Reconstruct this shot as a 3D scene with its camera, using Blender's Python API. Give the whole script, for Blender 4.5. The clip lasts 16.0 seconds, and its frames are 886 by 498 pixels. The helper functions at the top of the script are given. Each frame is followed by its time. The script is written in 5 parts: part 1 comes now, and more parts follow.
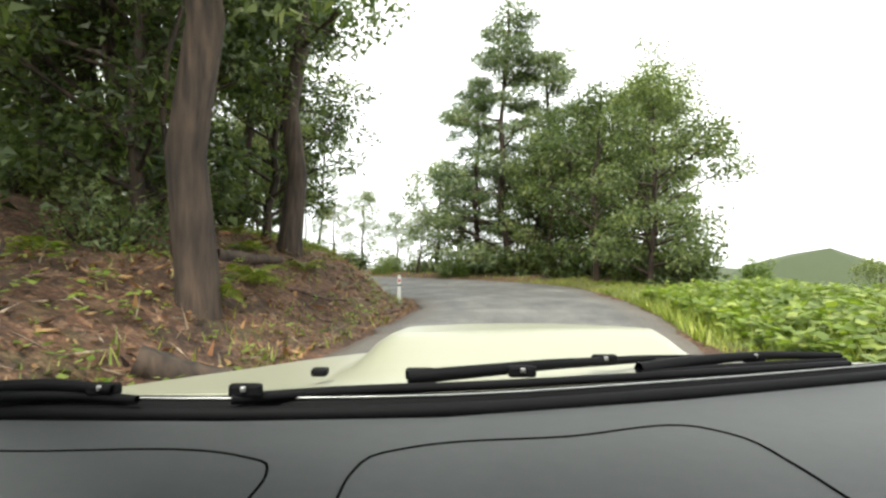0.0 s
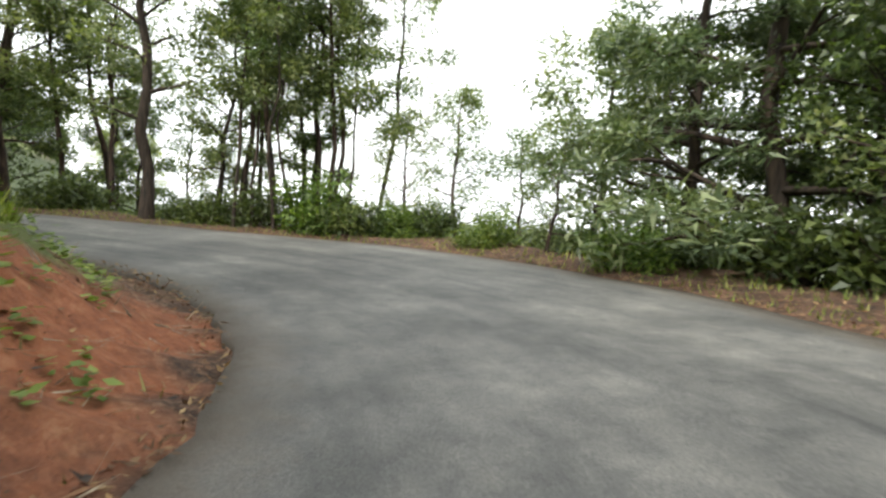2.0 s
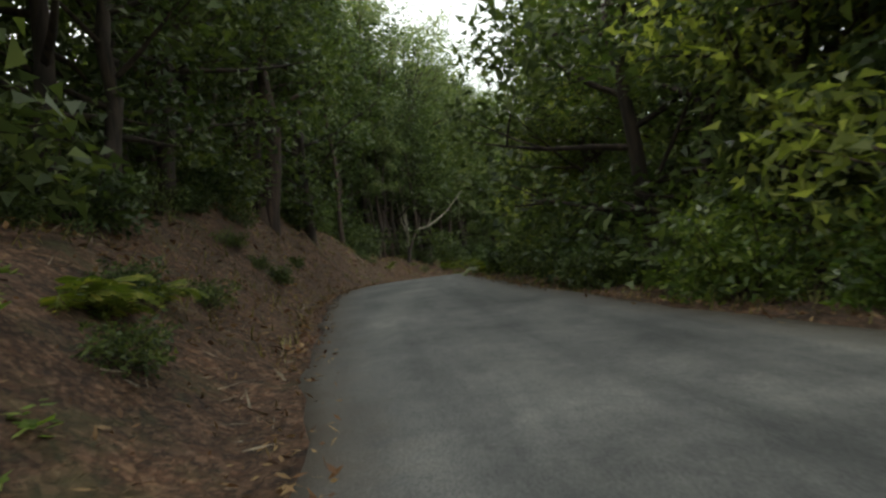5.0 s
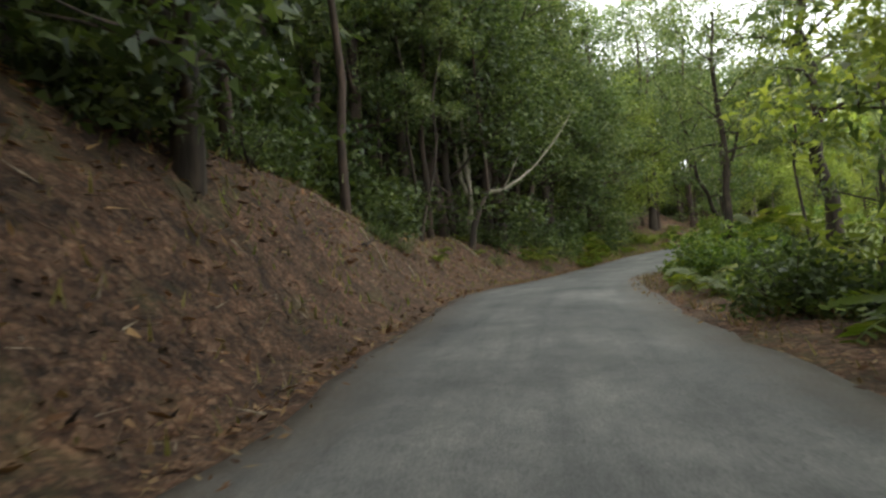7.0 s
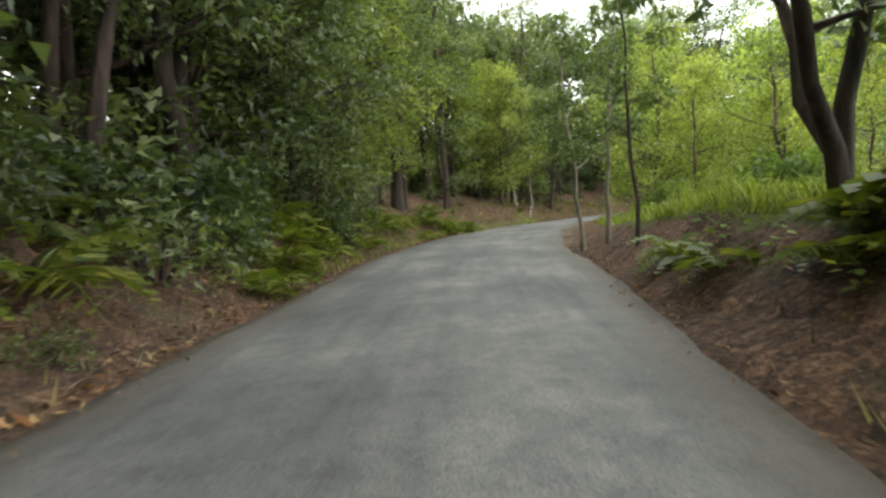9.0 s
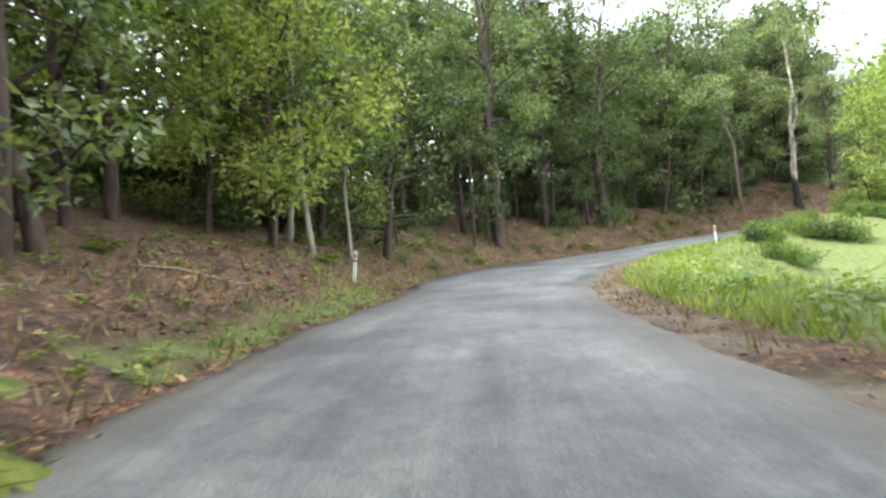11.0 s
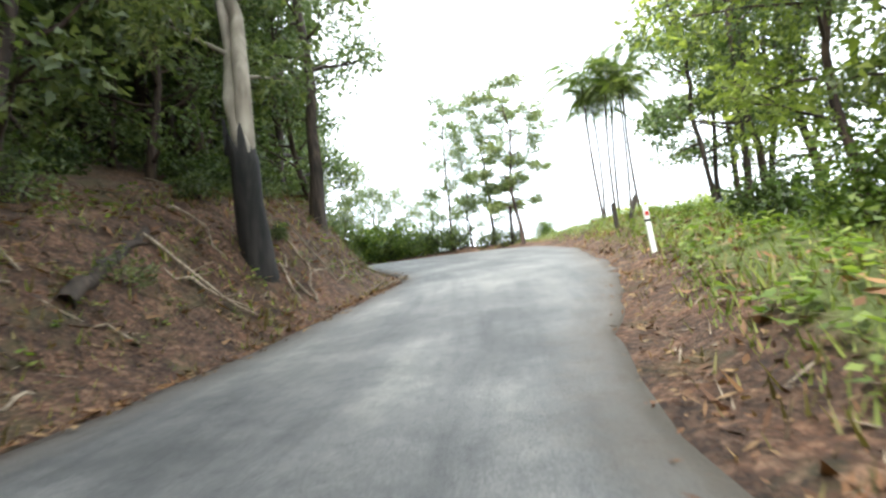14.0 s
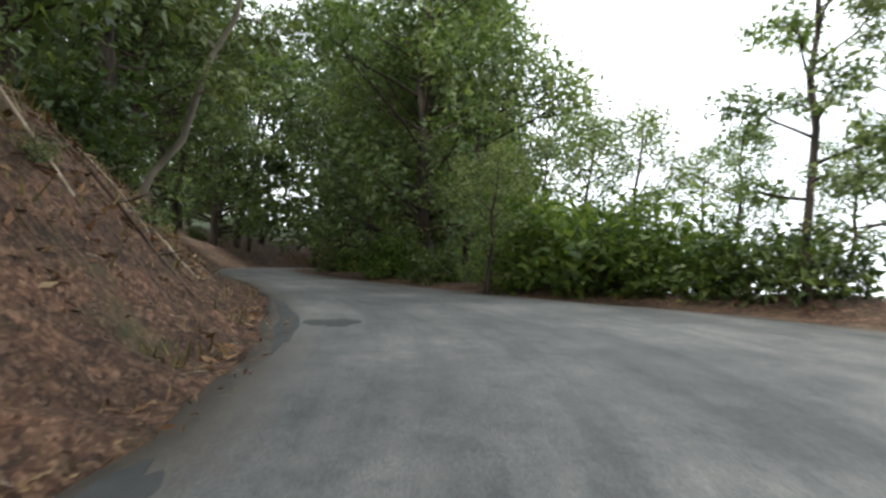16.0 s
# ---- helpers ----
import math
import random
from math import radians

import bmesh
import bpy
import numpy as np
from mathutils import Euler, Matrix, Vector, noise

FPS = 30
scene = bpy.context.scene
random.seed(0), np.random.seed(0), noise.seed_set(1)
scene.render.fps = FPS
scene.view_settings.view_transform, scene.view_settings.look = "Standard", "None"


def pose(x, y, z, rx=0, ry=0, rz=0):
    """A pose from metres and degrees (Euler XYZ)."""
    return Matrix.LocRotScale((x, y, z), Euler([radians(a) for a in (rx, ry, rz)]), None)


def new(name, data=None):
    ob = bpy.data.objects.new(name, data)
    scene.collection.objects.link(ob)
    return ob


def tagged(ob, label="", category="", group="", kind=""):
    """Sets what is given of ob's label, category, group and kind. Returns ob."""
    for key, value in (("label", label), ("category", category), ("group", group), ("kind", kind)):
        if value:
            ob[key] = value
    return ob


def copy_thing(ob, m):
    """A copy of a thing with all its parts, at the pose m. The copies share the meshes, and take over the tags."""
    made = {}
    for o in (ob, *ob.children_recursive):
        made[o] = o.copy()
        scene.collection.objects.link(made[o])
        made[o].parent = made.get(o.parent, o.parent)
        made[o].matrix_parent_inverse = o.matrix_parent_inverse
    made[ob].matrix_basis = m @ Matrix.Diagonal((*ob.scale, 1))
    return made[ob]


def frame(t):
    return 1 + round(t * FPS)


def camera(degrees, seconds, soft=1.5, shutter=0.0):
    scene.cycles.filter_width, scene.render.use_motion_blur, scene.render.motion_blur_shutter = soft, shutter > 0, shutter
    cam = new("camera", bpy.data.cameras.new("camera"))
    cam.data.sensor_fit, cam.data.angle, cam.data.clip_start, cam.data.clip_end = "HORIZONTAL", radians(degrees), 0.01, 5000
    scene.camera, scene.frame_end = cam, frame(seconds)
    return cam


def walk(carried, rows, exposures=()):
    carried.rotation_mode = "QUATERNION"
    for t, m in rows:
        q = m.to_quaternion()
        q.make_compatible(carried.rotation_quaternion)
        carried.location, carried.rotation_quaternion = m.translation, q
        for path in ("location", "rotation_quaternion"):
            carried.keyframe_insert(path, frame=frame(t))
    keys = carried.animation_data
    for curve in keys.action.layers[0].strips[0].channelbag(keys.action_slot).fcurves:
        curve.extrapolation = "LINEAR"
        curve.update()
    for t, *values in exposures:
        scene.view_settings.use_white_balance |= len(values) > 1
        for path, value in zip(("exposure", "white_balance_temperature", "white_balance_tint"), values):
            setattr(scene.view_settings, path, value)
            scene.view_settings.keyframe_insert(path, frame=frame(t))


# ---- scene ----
# ---- camera and walk ----
cam = camera(77.4, 16.0, soft=2.5, shutter=0.1)
walk(cam, [
    (0, pose(0.000, 0.000, 1.300, 91.00, -0.00, 0.00)),
    (0.03333, pose(0.000, 0.000, 1.300, 91.00, -0.00, 0.00)),
    (0.5, pose(0.602, 5.074, 1.346, 90.40, -1.63, -3.93)),
    (1, pose(1.204, 10.234, 1.393, 88.60, -2.99, -0.55)),
    (1.5, pose(1.075, 14.793, 1.386, 87.50, -4.42, 7.02)),
    (2, pose(0.344, 19.181, 1.291, 86.45, -3.60, 17.64)),
    (2.5, pose(-1.161, 22.796, 1.182, 86.96, -3.12, 31.26)),
    (3, pose(-3.655, 25.808, 1.062, 87.76, 0.05, 48.50)),
    (3.5, pose(-6.536, 27.742, 1.139, 89.32, 1.89, 65.02)),
    (4, pose(-10.062, 28.731, 1.156, 91.00, 4.31, 84.21)),
    (4.5, pose(-13.330, 28.598, 1.369, 92.93, 5.41, 99.88)),
    (5, pose(-17.071, 27.519, 1.608, 94.50, 6.78, 113.65)),
    (5.2, pose(-18.524, 26.996, 1.714, 94.57, 6.79, 118.25)),
    (5.5, pose(-20.634, 25.829, 1.921, 94.00, 5.50, 122.00)),
    (6, pose(-24.283, 23.628, 2.350, 93.50, 4.50, 126.00)),
    (6.5, pose(-28.291, 21.247, 2.818, 93.00, 4.00, 125.00)),
    (7, pose(-32.880, 18.846, 3.247, 92.40, 3.70, 118.50)),
    (7.3, pose(-36.007, 17.462, 3.452, 91.36, 3.82, 113.71)),
    (7.5, pose(-38.276, 16.585, 3.557, 91.86, 3.43, 113.10)),
    (8, pose(-44.385, 14.933, 3.851, 91.09, 1.86, 106.50)),
    (8.5, pose(-50.166, 13.757, 3.914, 89.82, 2.60, 98.04)),
    (9, pose(-55.946, 13.512, 3.904, 89.30, 3.46, 88.95)),
    (9.2, pose(-58.440, 13.619, 3.980, 91.68, 3.11, 85.45)),
    (9.5, pose(-62.376, 13.753, 4.147, 92.20, 3.65, 83.00)),
    (10, pose(-69.355, 14.157, 4.536, 92.20, 3.84, 78.50)),
    (10.5, pose(-76.688, 15.200, 5.013, 92.40, 4.02, 73.00)),
    (11, pose(-84.182, 17.356, 5.522, 92.60, 4.21, 66.50)),
    (11.3, pose(-88.675, 19.383, 5.818, 92.89, 3.60, 61.89)),
    (11.5, pose(-91.643, 21.104, 6.004, 92.09, 4.40, 61.29)),
    (12, pose(-98.987, 26.333, 6.333, 91.86, 9.18, 56.08)),
    (12.5, pose(-105.141, 32.494, 6.721, 93.13, 4.98, 42.90)),
    (13, pose(-109.061, 40.494, 7.171, 93.56, 5.40, 26.64)),
    (13.5, pose(-111.032, 48.633, 7.700, 94.55, 5.60, 14.01)),
    (14, pose(-111.915, 55.700, 8.384, 93.72, 6.71, 5.31)),
    (14.5, pose(-111.895, 62.548, 8.926, 95.05, 1.07, 2.17)),
    (15, pose(-111.981, 68.575, 9.712, 92.19, -1.07, 6.95)),
    (15.5, pose(-112.727, 74.063, 10.063, 93.16, -2.59, 16.97)),
    (16, pose(-114.577, 79.213, 10.613, 93.20, -3.37, 32.32)),
], exposures=[(0.0, 1.28, 6750, 3), (1.0, 1.10, 6750, 3), (2.5, 1.32, 6550, 4), (4.0, 0.85, 6600, 1), (5.0, 0.85, 6600, 0), (7.3, 1.55, 6650, 2), (8.2, 1.65, 6650, 2), (9.0, 1.85, 6650, 2), (11.3, 2.35, 6000, 6), (12.5, 1.8, 6150, 5), (13.4, 2.05, 6000, 4), (14.0, 1.9, 6050, 4), (14.5, 1.5, 6150, 4), (15.0, 1.4, 6200, 5), (16.0, 1.3, 6200, 5)])

# ---- world: bright overcast sky, one wide soft sun ----
SUN_ELEVATION, SUN_TURN = radians(52), radians(200)
world = bpy.data.worlds.new("overcast_sky")
scene.world = world
world.use_nodes = True
wn, wl = world.node_tree.nodes, world.node_tree.links
wn.clear()
sky = wn.new("ShaderNodeTexSky")
sky.sky_type, sky.sun_disc, sky.sun_elevation, sky.sun_rotation = "NISHITA", False, SUN_ELEVATION, SUN_TURN
sky.dust_density, sky.air_density = 4.0, 1.0
cloud = wn.new("ShaderNodeTexNoise")
cloud.inputs["Scale"].default_value, cloud.inputs["Detail"].default_value = 2.2, 6.0
ramp = wn.new("ShaderNodeValToRGB")
ramp.color_ramp.elements[0].position, ramp.color_ramp.elements[0].color = 0.3, (9.5, 9.8, 10.2, 1)
ramp.color_ramp.elements[1].position, ramp.color_ramp.elements[1].color = 0.7, (13.0, 13.0, 13.0, 1)
mixed = wn.new("ShaderNodeMix")
mixed.data_type = "RGBA"
mixed.inputs[0].default_value = 0.88
back = wn.new("ShaderNodeBackground")
back.inputs["Strength"].default_value = 0.09
wout = wn.new("ShaderNodeOutputWorld")
wl.new(cloud.outputs["Fac"], ramp.inputs["Fac"])
wl.new(sky.outputs["Color"], mixed.inputs[6])
wl.new(ramp.outputs["Color"], mixed.inputs[7])
wl.new(mixed.outputs[2], back.inputs["Color"])
wl.new(back.outputs[0], wout.inputs[0])
sun = new("sun", bpy.data.lights.new("sun", "SUN"))
sun.data.energy, sun.data.angle, sun.data.color = 2.3, radians(14), (1.0, 0.96, 0.9)
sun.matrix_world = pose(0, 0, 60, 90 - math.degrees(SUN_ELEVATION), 0, 180 - math.degrees(SUN_TURN))


# ---- materials ----
def material(name):
    mat = bpy.data.materials.new(name)
    mat.use_nodes = True
    nodes, links = mat.node_tree.nodes, mat.node_tree.links
    return mat, nodes, links, nodes["Principled BSDF"]


def colour_ramp(nodes, stops):
    r = nodes.new("ShaderNodeValToRGB")
    el = r.color_ramp.elements
    while len(el) < len(stops):
        el.new(0.5)
    for e, (p, c) in zip(el, stops):
        e.position, e.color = p, (*c, 1)
    return r


def noise_of(nodes, links, scale, detail=5.0, rough=0.6, kind="Object"):
    co = nodes.new("ShaderNodeTexCoord")
    n = nodes.new("ShaderNodeTexNoise")
    n.inputs["Scale"].default_value, n.inputs["Detail"].default_value, n.inputs["Roughness"].default_value = scale, detail, rough
    links.new(co.outputs[kind], n.inputs["Vector"])
    return n


def mix_colour(nodes, links, fac, a, b, mode="MIX"):
    m = nodes.new("ShaderNodeMix")
    m.data_type, m.blend_type = "RGBA", mode
    for socket, v in ((m.inputs[0], fac), (m.inputs[6], a), (m.inputs[7], b)):
        if isinstance(v, (int, float)):
            socket.default_value = v
        elif isinstance(v, tuple):
            socket.default_value = (*v, 1)
        else:
            links.new(v, socket)
    return m.outputs[2]


def bump(nodes, links, bsdf, height, strength, distance):
    b = nodes.new("ShaderNodeBump")
    b.inputs["Strength"].default_value, b.inputs["Distance"].default_value = strength, distance
    links.new(height, b.inputs["Height"])
    links.new(b.outputs[0], bsdf.inputs["Normal"])


def plain(name, colour, roughness=0.6, metal=0.0, vary=0.15, scale=8.0, relief=0.002, gloss=0.5):
    """A surface with mottling at two scales and a fine relief."""
    mat, n, l, bsdf = material(name)
    big, fine = noise_of(n, l, scale), noise_of(n, l, scale * 14, 3.0)
    dark = tuple(c * (1 - vary * 1.6) for c in colour)
    light = tuple(min(1, c * (1 + vary)) for c in colour)
    r = colour_ramp(n, [(0.3, dark), (0.7, light)])
    l.new(big.outputs["Fac"], r.inputs["Fac"])
    l.new(mix_colour(n, l, 0.35, r.outputs[0], mix_colour(n, l, fine.outputs["Fac"], dark, light)), bsdf.inputs["Base Color"])
    bsdf.inputs["Roughness"].default_value, bsdf.inputs["Metallic"].default_value = roughness, metal
    bsdf.inputs["Specular IOR Level"].default_value = gloss
    bump(n, l, bsdf, fine.outputs["Fac"], 0.4, relief)
    return mat


def leaf_material(name, dark, mid, light, through_light=0.32, gloss=0.45):
    mat, n, l, bsdf = material(name)
    geo = n.new("ShaderNodeNewGeometry")
    info = n.new("ShaderNodeObjectInfo")
    r = colour_ramp(n, [(0.0, dark), (0.55, mid), (1.0, light)])
    l.new(geo.outputs["Random Per Island"], r.inputs["Fac"])
    big = noise_of(n, l, 0.35, 2.0)
    shade = colour_ramp(n, [(0.3, (0.62, 0.66, 0.6)), (0.7, (1.25, 1.2, 1.0))])
    l.new(big.outputs["Fac"], shade.inputs["Fac"])
    tone = colour_ramp(n, [(0.0, (0.82, 0.9, 0.8)), (1.0, (1.15, 1.06, 1.0))])
    l.new(info.outputs["Random"], tone.inputs["Fac"])
    c = mix_colour(n, l, 1.0, r.outputs[0], shade.outputs[0], "MULTIPLY")
    c = mix_colour(n, l, 1.0, c, tone.outputs[0], "MULTIPLY")
    l.new(c, bsdf.inputs["Base Color"])
    bsdf.inputs["Roughness"].default_value = gloss
    tr = n.new("ShaderNodeBsdfTranslucent")
    l.new(mix_colour(n, l, 1.0, c, (1.25, 1.35, 0.6), "MULTIPLY"), tr.inputs["Color"])
    ms = n.new("ShaderNodeMixShader")
    ms.inputs[0].default_value = through_light
    l.new(bsdf.outputs[0], ms.inputs[1])
    l.new(tr.outputs[0], ms.inputs[2])
    l.new(ms.outputs[0], n["Material Output"].inputs["Surface"])
    return mat


def bark_material(name, dark, light, across=9.0, along=1.4, relief=0.03):
    mat, n, l, bsdf = material(name)
    co = n.new("ShaderNodeTexCoord")
    mp = n.new("ShaderNodeMapping")
    mp.inputs["Scale"].default_value = (across, across, along)
    l.new(co.outputs["Object"], mp.inputs["Vector"])
    tex = n.new("ShaderNodeTexNoise")
    tex.inputs["Scale"].default_value, tex.inputs["Detail"].default_value = 1.0, 7.0
    l.new(mp.outputs[0], tex.inputs["Vector"])
    blot = noise_of(n, l, 0.7, 3.0)
    r = colour_ramp(n, [(0.32, dark), (0.68, light)])
    l.new(tex.outputs["Fac"], r.inputs["Fac"])
    b2 = colour_ramp(n, [(0.35, (0.6, 0.58, 0.55)), (0.65, (1.15, 1.1, 1.05))])
    l.new(blot.outputs["Fac"], b2.inputs["Fac"])
    l.new(mix_colour(n, l, 1.0, r.outputs[0], b2.outputs[0], "MULTIPLY"), bsdf.inputs["Base Color"])
    bsdf.inputs["Roughness"].default_value = 0.9
    bump(n, l, bsdf, tex.outputs["Fac"], 0.8, relief)
    return mat


def ground_material():
    mat, n, l, bsdf = material("forest_ground")
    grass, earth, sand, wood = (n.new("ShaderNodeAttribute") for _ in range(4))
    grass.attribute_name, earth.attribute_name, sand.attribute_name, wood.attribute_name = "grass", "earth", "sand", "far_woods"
    n1, n2, n3 = noise_of(n, l, 0.35, 6.0), noise_of(n, l, 4.5, 7.0, 0.75), noise_of(n, l, 22.0, 4.0, 0.8)
    litter = colour_ramp(n, [(0.26, (0.018, 0.012, 0.009)), (0.42, (0.062, 0.034, 0.021)), (0.55, (0.135, 0.07, 0.041)), (0.74, (0.34, 0.2, 0.12))])
    l.new(n2.outputs["Fac"], litter.inputs["Fac"])
    fleck = colour_ramp(n, [(0.35, (0.5, 0.5, 0.5)), (0.7, (1.4, 1.35, 1.25))])
    l.new(n3.outputs["Fac"], fleck.inputs["Fac"])
    lit = mix_colour(n, l, 1.0, litter.outputs[0], fleck.outputs[0], "MULTIPLY")
    cells = []
    for size in (26.0, 12.0):
        co = n.new("ShaderNodeTexCoord")
        vor = n.new("ShaderNodeTexVoronoi")
        vor.inputs["Scale"].default_value = size
        l.new(co.outputs["Object"], vor.inputs["Vector"])
        tone = colour_ramp(n, [(0.1, (0.012, 0.008, 0.006)), (0.4, (0.055, 0.027, 0.017)), (0.7, (0.13, 0.06, 0.034)), (0.95, (0.36, 0.22, 0.14))])
        split = n.new("ShaderNodeSeparateColor")
        l.new(vor.outputs["Color"], split.inputs[0])
        l.new(split.outputs[0], tone.inputs["Fac"])
        cells.append(tone.outputs[0])
    leaves = mix_colour(n, l, n1.outputs["Fac"], cells[0], cells[1])
    lit = mix_colour(n, l, 0.55, lit, leaves)
    n4 = noise_of(n, l, 1.5, 6.0, 0.7)
    coarse = colour_ramp(n, [(0.34, (0.4, 0.38, 0.37)), (0.5, (0.95, 0.95, 0.95)), (0.68, (1.5, 1.42, 1.35))])
    l.new(n4.outputs["Fac"], coarse.inputs["Fac"])
    lit = mix_colour(n, l, 1.0, lit, coarse.outputs[0], "MULTIPLY")
    n5 = noise_of(n, l, 0.8, 5.0, 0.7)
    mossy = n.new("ShaderNodeMapRange")
    mossy.inputs["From Min"].default_value, mossy.inputs["From Max"].default_value, mossy.inputs["To Max"].default_value = 0.54, 0.72, 0.75
    l.new(n5.outputs["Fac"], mossy.inputs["Value"])
    lit = mix_colour(n, l, mossy.outputs[0], lit, mix_colour(n, l, n3.outputs["Fac"], (0.03, 0.032, 0.011), (0.13, 0.13, 0.05)))
    red = colour_ramp(n, [(0.3, (0.16, 0.05, 0.022)), (0.55, (0.34, 0.115, 0.05)), (0.72, (0.5, 0.24, 0.13))])
    l.new(n2.outputs["Fac"], red.inputs["Fac"])
    green = colour_ramp(n, [(0.25, (0.06, 0.07, 0.02)), (0.5, (0.115, 0.14, 0.034)), (0.8, (0.21, 0.21, 0.08))])
    l.new(n2.outputs["Fac"], green.inputs["Fac"])

    def soft(attr):
        add = n.new("ShaderNodeMath")
        add.operation = "MULTIPLY_ADD"
        l.new(n1.outputs["Fac"], add.inputs[0])
        add.inputs[1].default_value = 0.9
        l.new(attr.outputs["Fac"], add.inputs[2])
        step = n.new("ShaderNodeMapRange")
        step.inputs["From Min"].default_value, step.inputs["From Max"].default_value = 0.75, 1.05
        l.new(add.outputs[0], step.inputs["Value"])
        return step.outputs[0]

    c = mix_colour(n, l, soft(earth), lit, red.outputs[0])
    grit = colour_ramp(n, [(0.3, (0.13, 0.1, 0.075)), (0.7, (0.3, 0.24, 0.18))])
    l.new(n3.outputs["Fac"], grit.inputs["Fac"])
    c = mix_colour(n, l, soft(sand), c, grit.outputs[0])
    c = mix_colour(n, l, soft(grass), c, green.outputs[0])
    # undergrowth green and deep forest shade, both put into the floor's colour
    shaded_understorey = mix_colour(n, l, 1.0, mix_colour(n, l, n2.outputs["Fac"], (0.012, 0.018, 0.008), (0.085, 0.115, 0.05)), fleck.outputs[0], "MULTIPLY")
    c = mix_colour(n, l, wood.outputs["Fac"], c, shaded_understorey)
    l.new(c, bsdf.inputs["Base Color"])
    bsdf.inputs["Roughness"].default_value = 0.95
    lumps = n.new("ShaderNodeMath")
    lumps.operation = "MULTIPLY_ADD"
    l.new(n4.outputs["Fac"], lumps.inputs[0])
    lumps.inputs[1].default_value = 2.2
    l.new(n2.outputs["Fac"], lumps.inputs[2])
    bump(n, l, bsdf, lumps.outputs[0], 1.0, 0.1)
    return mat


def asphalt_material():
    mat, n, l, bsdf = material("worn_asphalt")
    n1, n2, n3 = noise_of(n, l, 0.45, 6.0, 0.65), noise_of(n, l, 3.2, 8.0, 0.75), noise_of(n, l, 48.0, 3.0, 0.8)
    plan = n.new("ShaderNodeAttribute")
    plan.attribute_name = "plan"
    mp = n.new("ShaderNodeMapping")
    mp.inputs["Scale"].default_value = (0.22, 1.5, 1.0)
    l.new(plan.outputs["Vector"], mp.inputs["Vector"])
    streak = n.new("ShaderNodeTexNoise")
    streak.inputs["Scale"].default_value, streak.inputs["Detail"].default_value, streak.inputs["Roughness"].default_value = 1.0, 7.0, 0.65
    l.new(mp.outputs[0], streak.inputs["Vector"])
    base = colour_ramp(n, [(0.32, (0.072, 0.072, 0.073)), (0.5, (0.125, 0.123, 0.121)), (0.7, (0.2, 0.195, 0.187))])
    l.new(n1.outputs["Fac"], base.inputs["Fac"])
    lines = colour_ramp(n, [(0.32, (0.62, 0.63, 0.65)), (0.5, (1.0, 1.0, 1.0)), (0.7, (1.28, 1.27, 1.23))])
    l.new(streak.outputs["Fac"], lines.inputs["Fac"])
    mott = colour_ramp(n, [(0.3, (0.58, 0.58, 0.6)), (0.5, (0.98, 0.98, 0.98)), (0.72, (1.28, 1.26, 1.22))])
    l.new(n2.outputs["Fac"], mott.inputs["Fac"])
    stone = colour_ramp(n, [(0.3, (0.5, 0.5, 0.5)), (0.72, (1.55, 1.53, 1.5))])
    l.new(n3.outputs["Fac"], stone.inputs["Fac"])
    c = mix_colour(n, l, 1.0, base.outputs[0], mott.outputs[0], "MULTIPLY")
    c = mix_colour(n, l, 1.0, c, lines.outputs[0], "MULTIPLY")
    c = mix_colour(n, l, 1.0, c, stone.outputs[0], "MULTIPLY")
    # washed-in dirt and crumbling along both edges
    edge = n.new("ShaderNodeAttribute")
    edge.attribute_name = "from_edge"
    dirt = n.new("ShaderNodeMath")
    dirt.operation = "MULTIPLY_ADD"
    l.new(n2.outputs["Fac"], dirt.inputs[0])
    dirt.inputs[1].default_value = -1.3
    l.new(edge.outputs["Fac"], dirt.inputs[2])
    amount = n.new("ShaderNodeMapRange")
    amount.inputs["From Min"].default_value, amount.inputs["From Max"].default_value = 0.15, -0.6
    amount.inputs["To Max"].default_value = 0.85
    l.new(dirt.outputs[0], amount.inputs["Value"])
    c = mix_colour(n, l, amount.outputs[0], c, mix_colour(n, l, n3.outputs["Fac"], (0.035, 0.028, 0.022), (0.13, 0.1, 0.075)))
    l.new(c, bsdf.inputs["Base Color"])
    rr = n.new("ShaderNodeMapRange")
    rr.inputs["To Min"].default_value, rr.inputs["To Max"].default_value = 0.5, 0.85
    l.new(n2.outputs["Fac"], rr.inputs["Value"])
    l.new(rr.outputs[0], bsdf.inputs["Roughness"])
    bump(n, l, bsdf, n3.outputs["Fac"], 0.8, 0.012)
    return mat


GROUND, ASPHALT = ground_material(), asphalt_material()
PATCH = plain("fresh_asphalt_patch", (0.05, 0.05, 0.05), 0.7, 0, 0.3, 3.0, 0.006)
LEAF_GUM = leaf_material("gum_leaves", (0.0712, 0.102, 0.0466), (0.142, 0.186, 0.0853), (0.261, 0.3, 0.155), 0.4)
LEAF_DARK = leaf_material("dark_forest_leaves", (0.034, 0.054, 0.023), (0.076, 0.107, 0.042), (0.155, 0.195, 0.078), 0.4)
LEAF_OAK = leaf_material("she_oak_needles", (0.0653, 0.096, 0.0621), (0.125, 0.168, 0.0964), (0.214, 0.252, 0.155), 0.3)
LEAF_BRIGHT = leaf_material("bright_shrub_leaves", (0.06, 0.1, 0.025), (0.125, 0.19, 0.0475), (0.26, 0.32, 0.1), 0.45)
# lit copy of the leaf colours: sunlight and pale haze mixed into the green
LEAF_SUNNY = leaf_material("sunny_leaves", (0.12, 0.152, 0.048), (0.24, 0.285, 0.1), (0.41, 0.44, 0.19), 0.6)
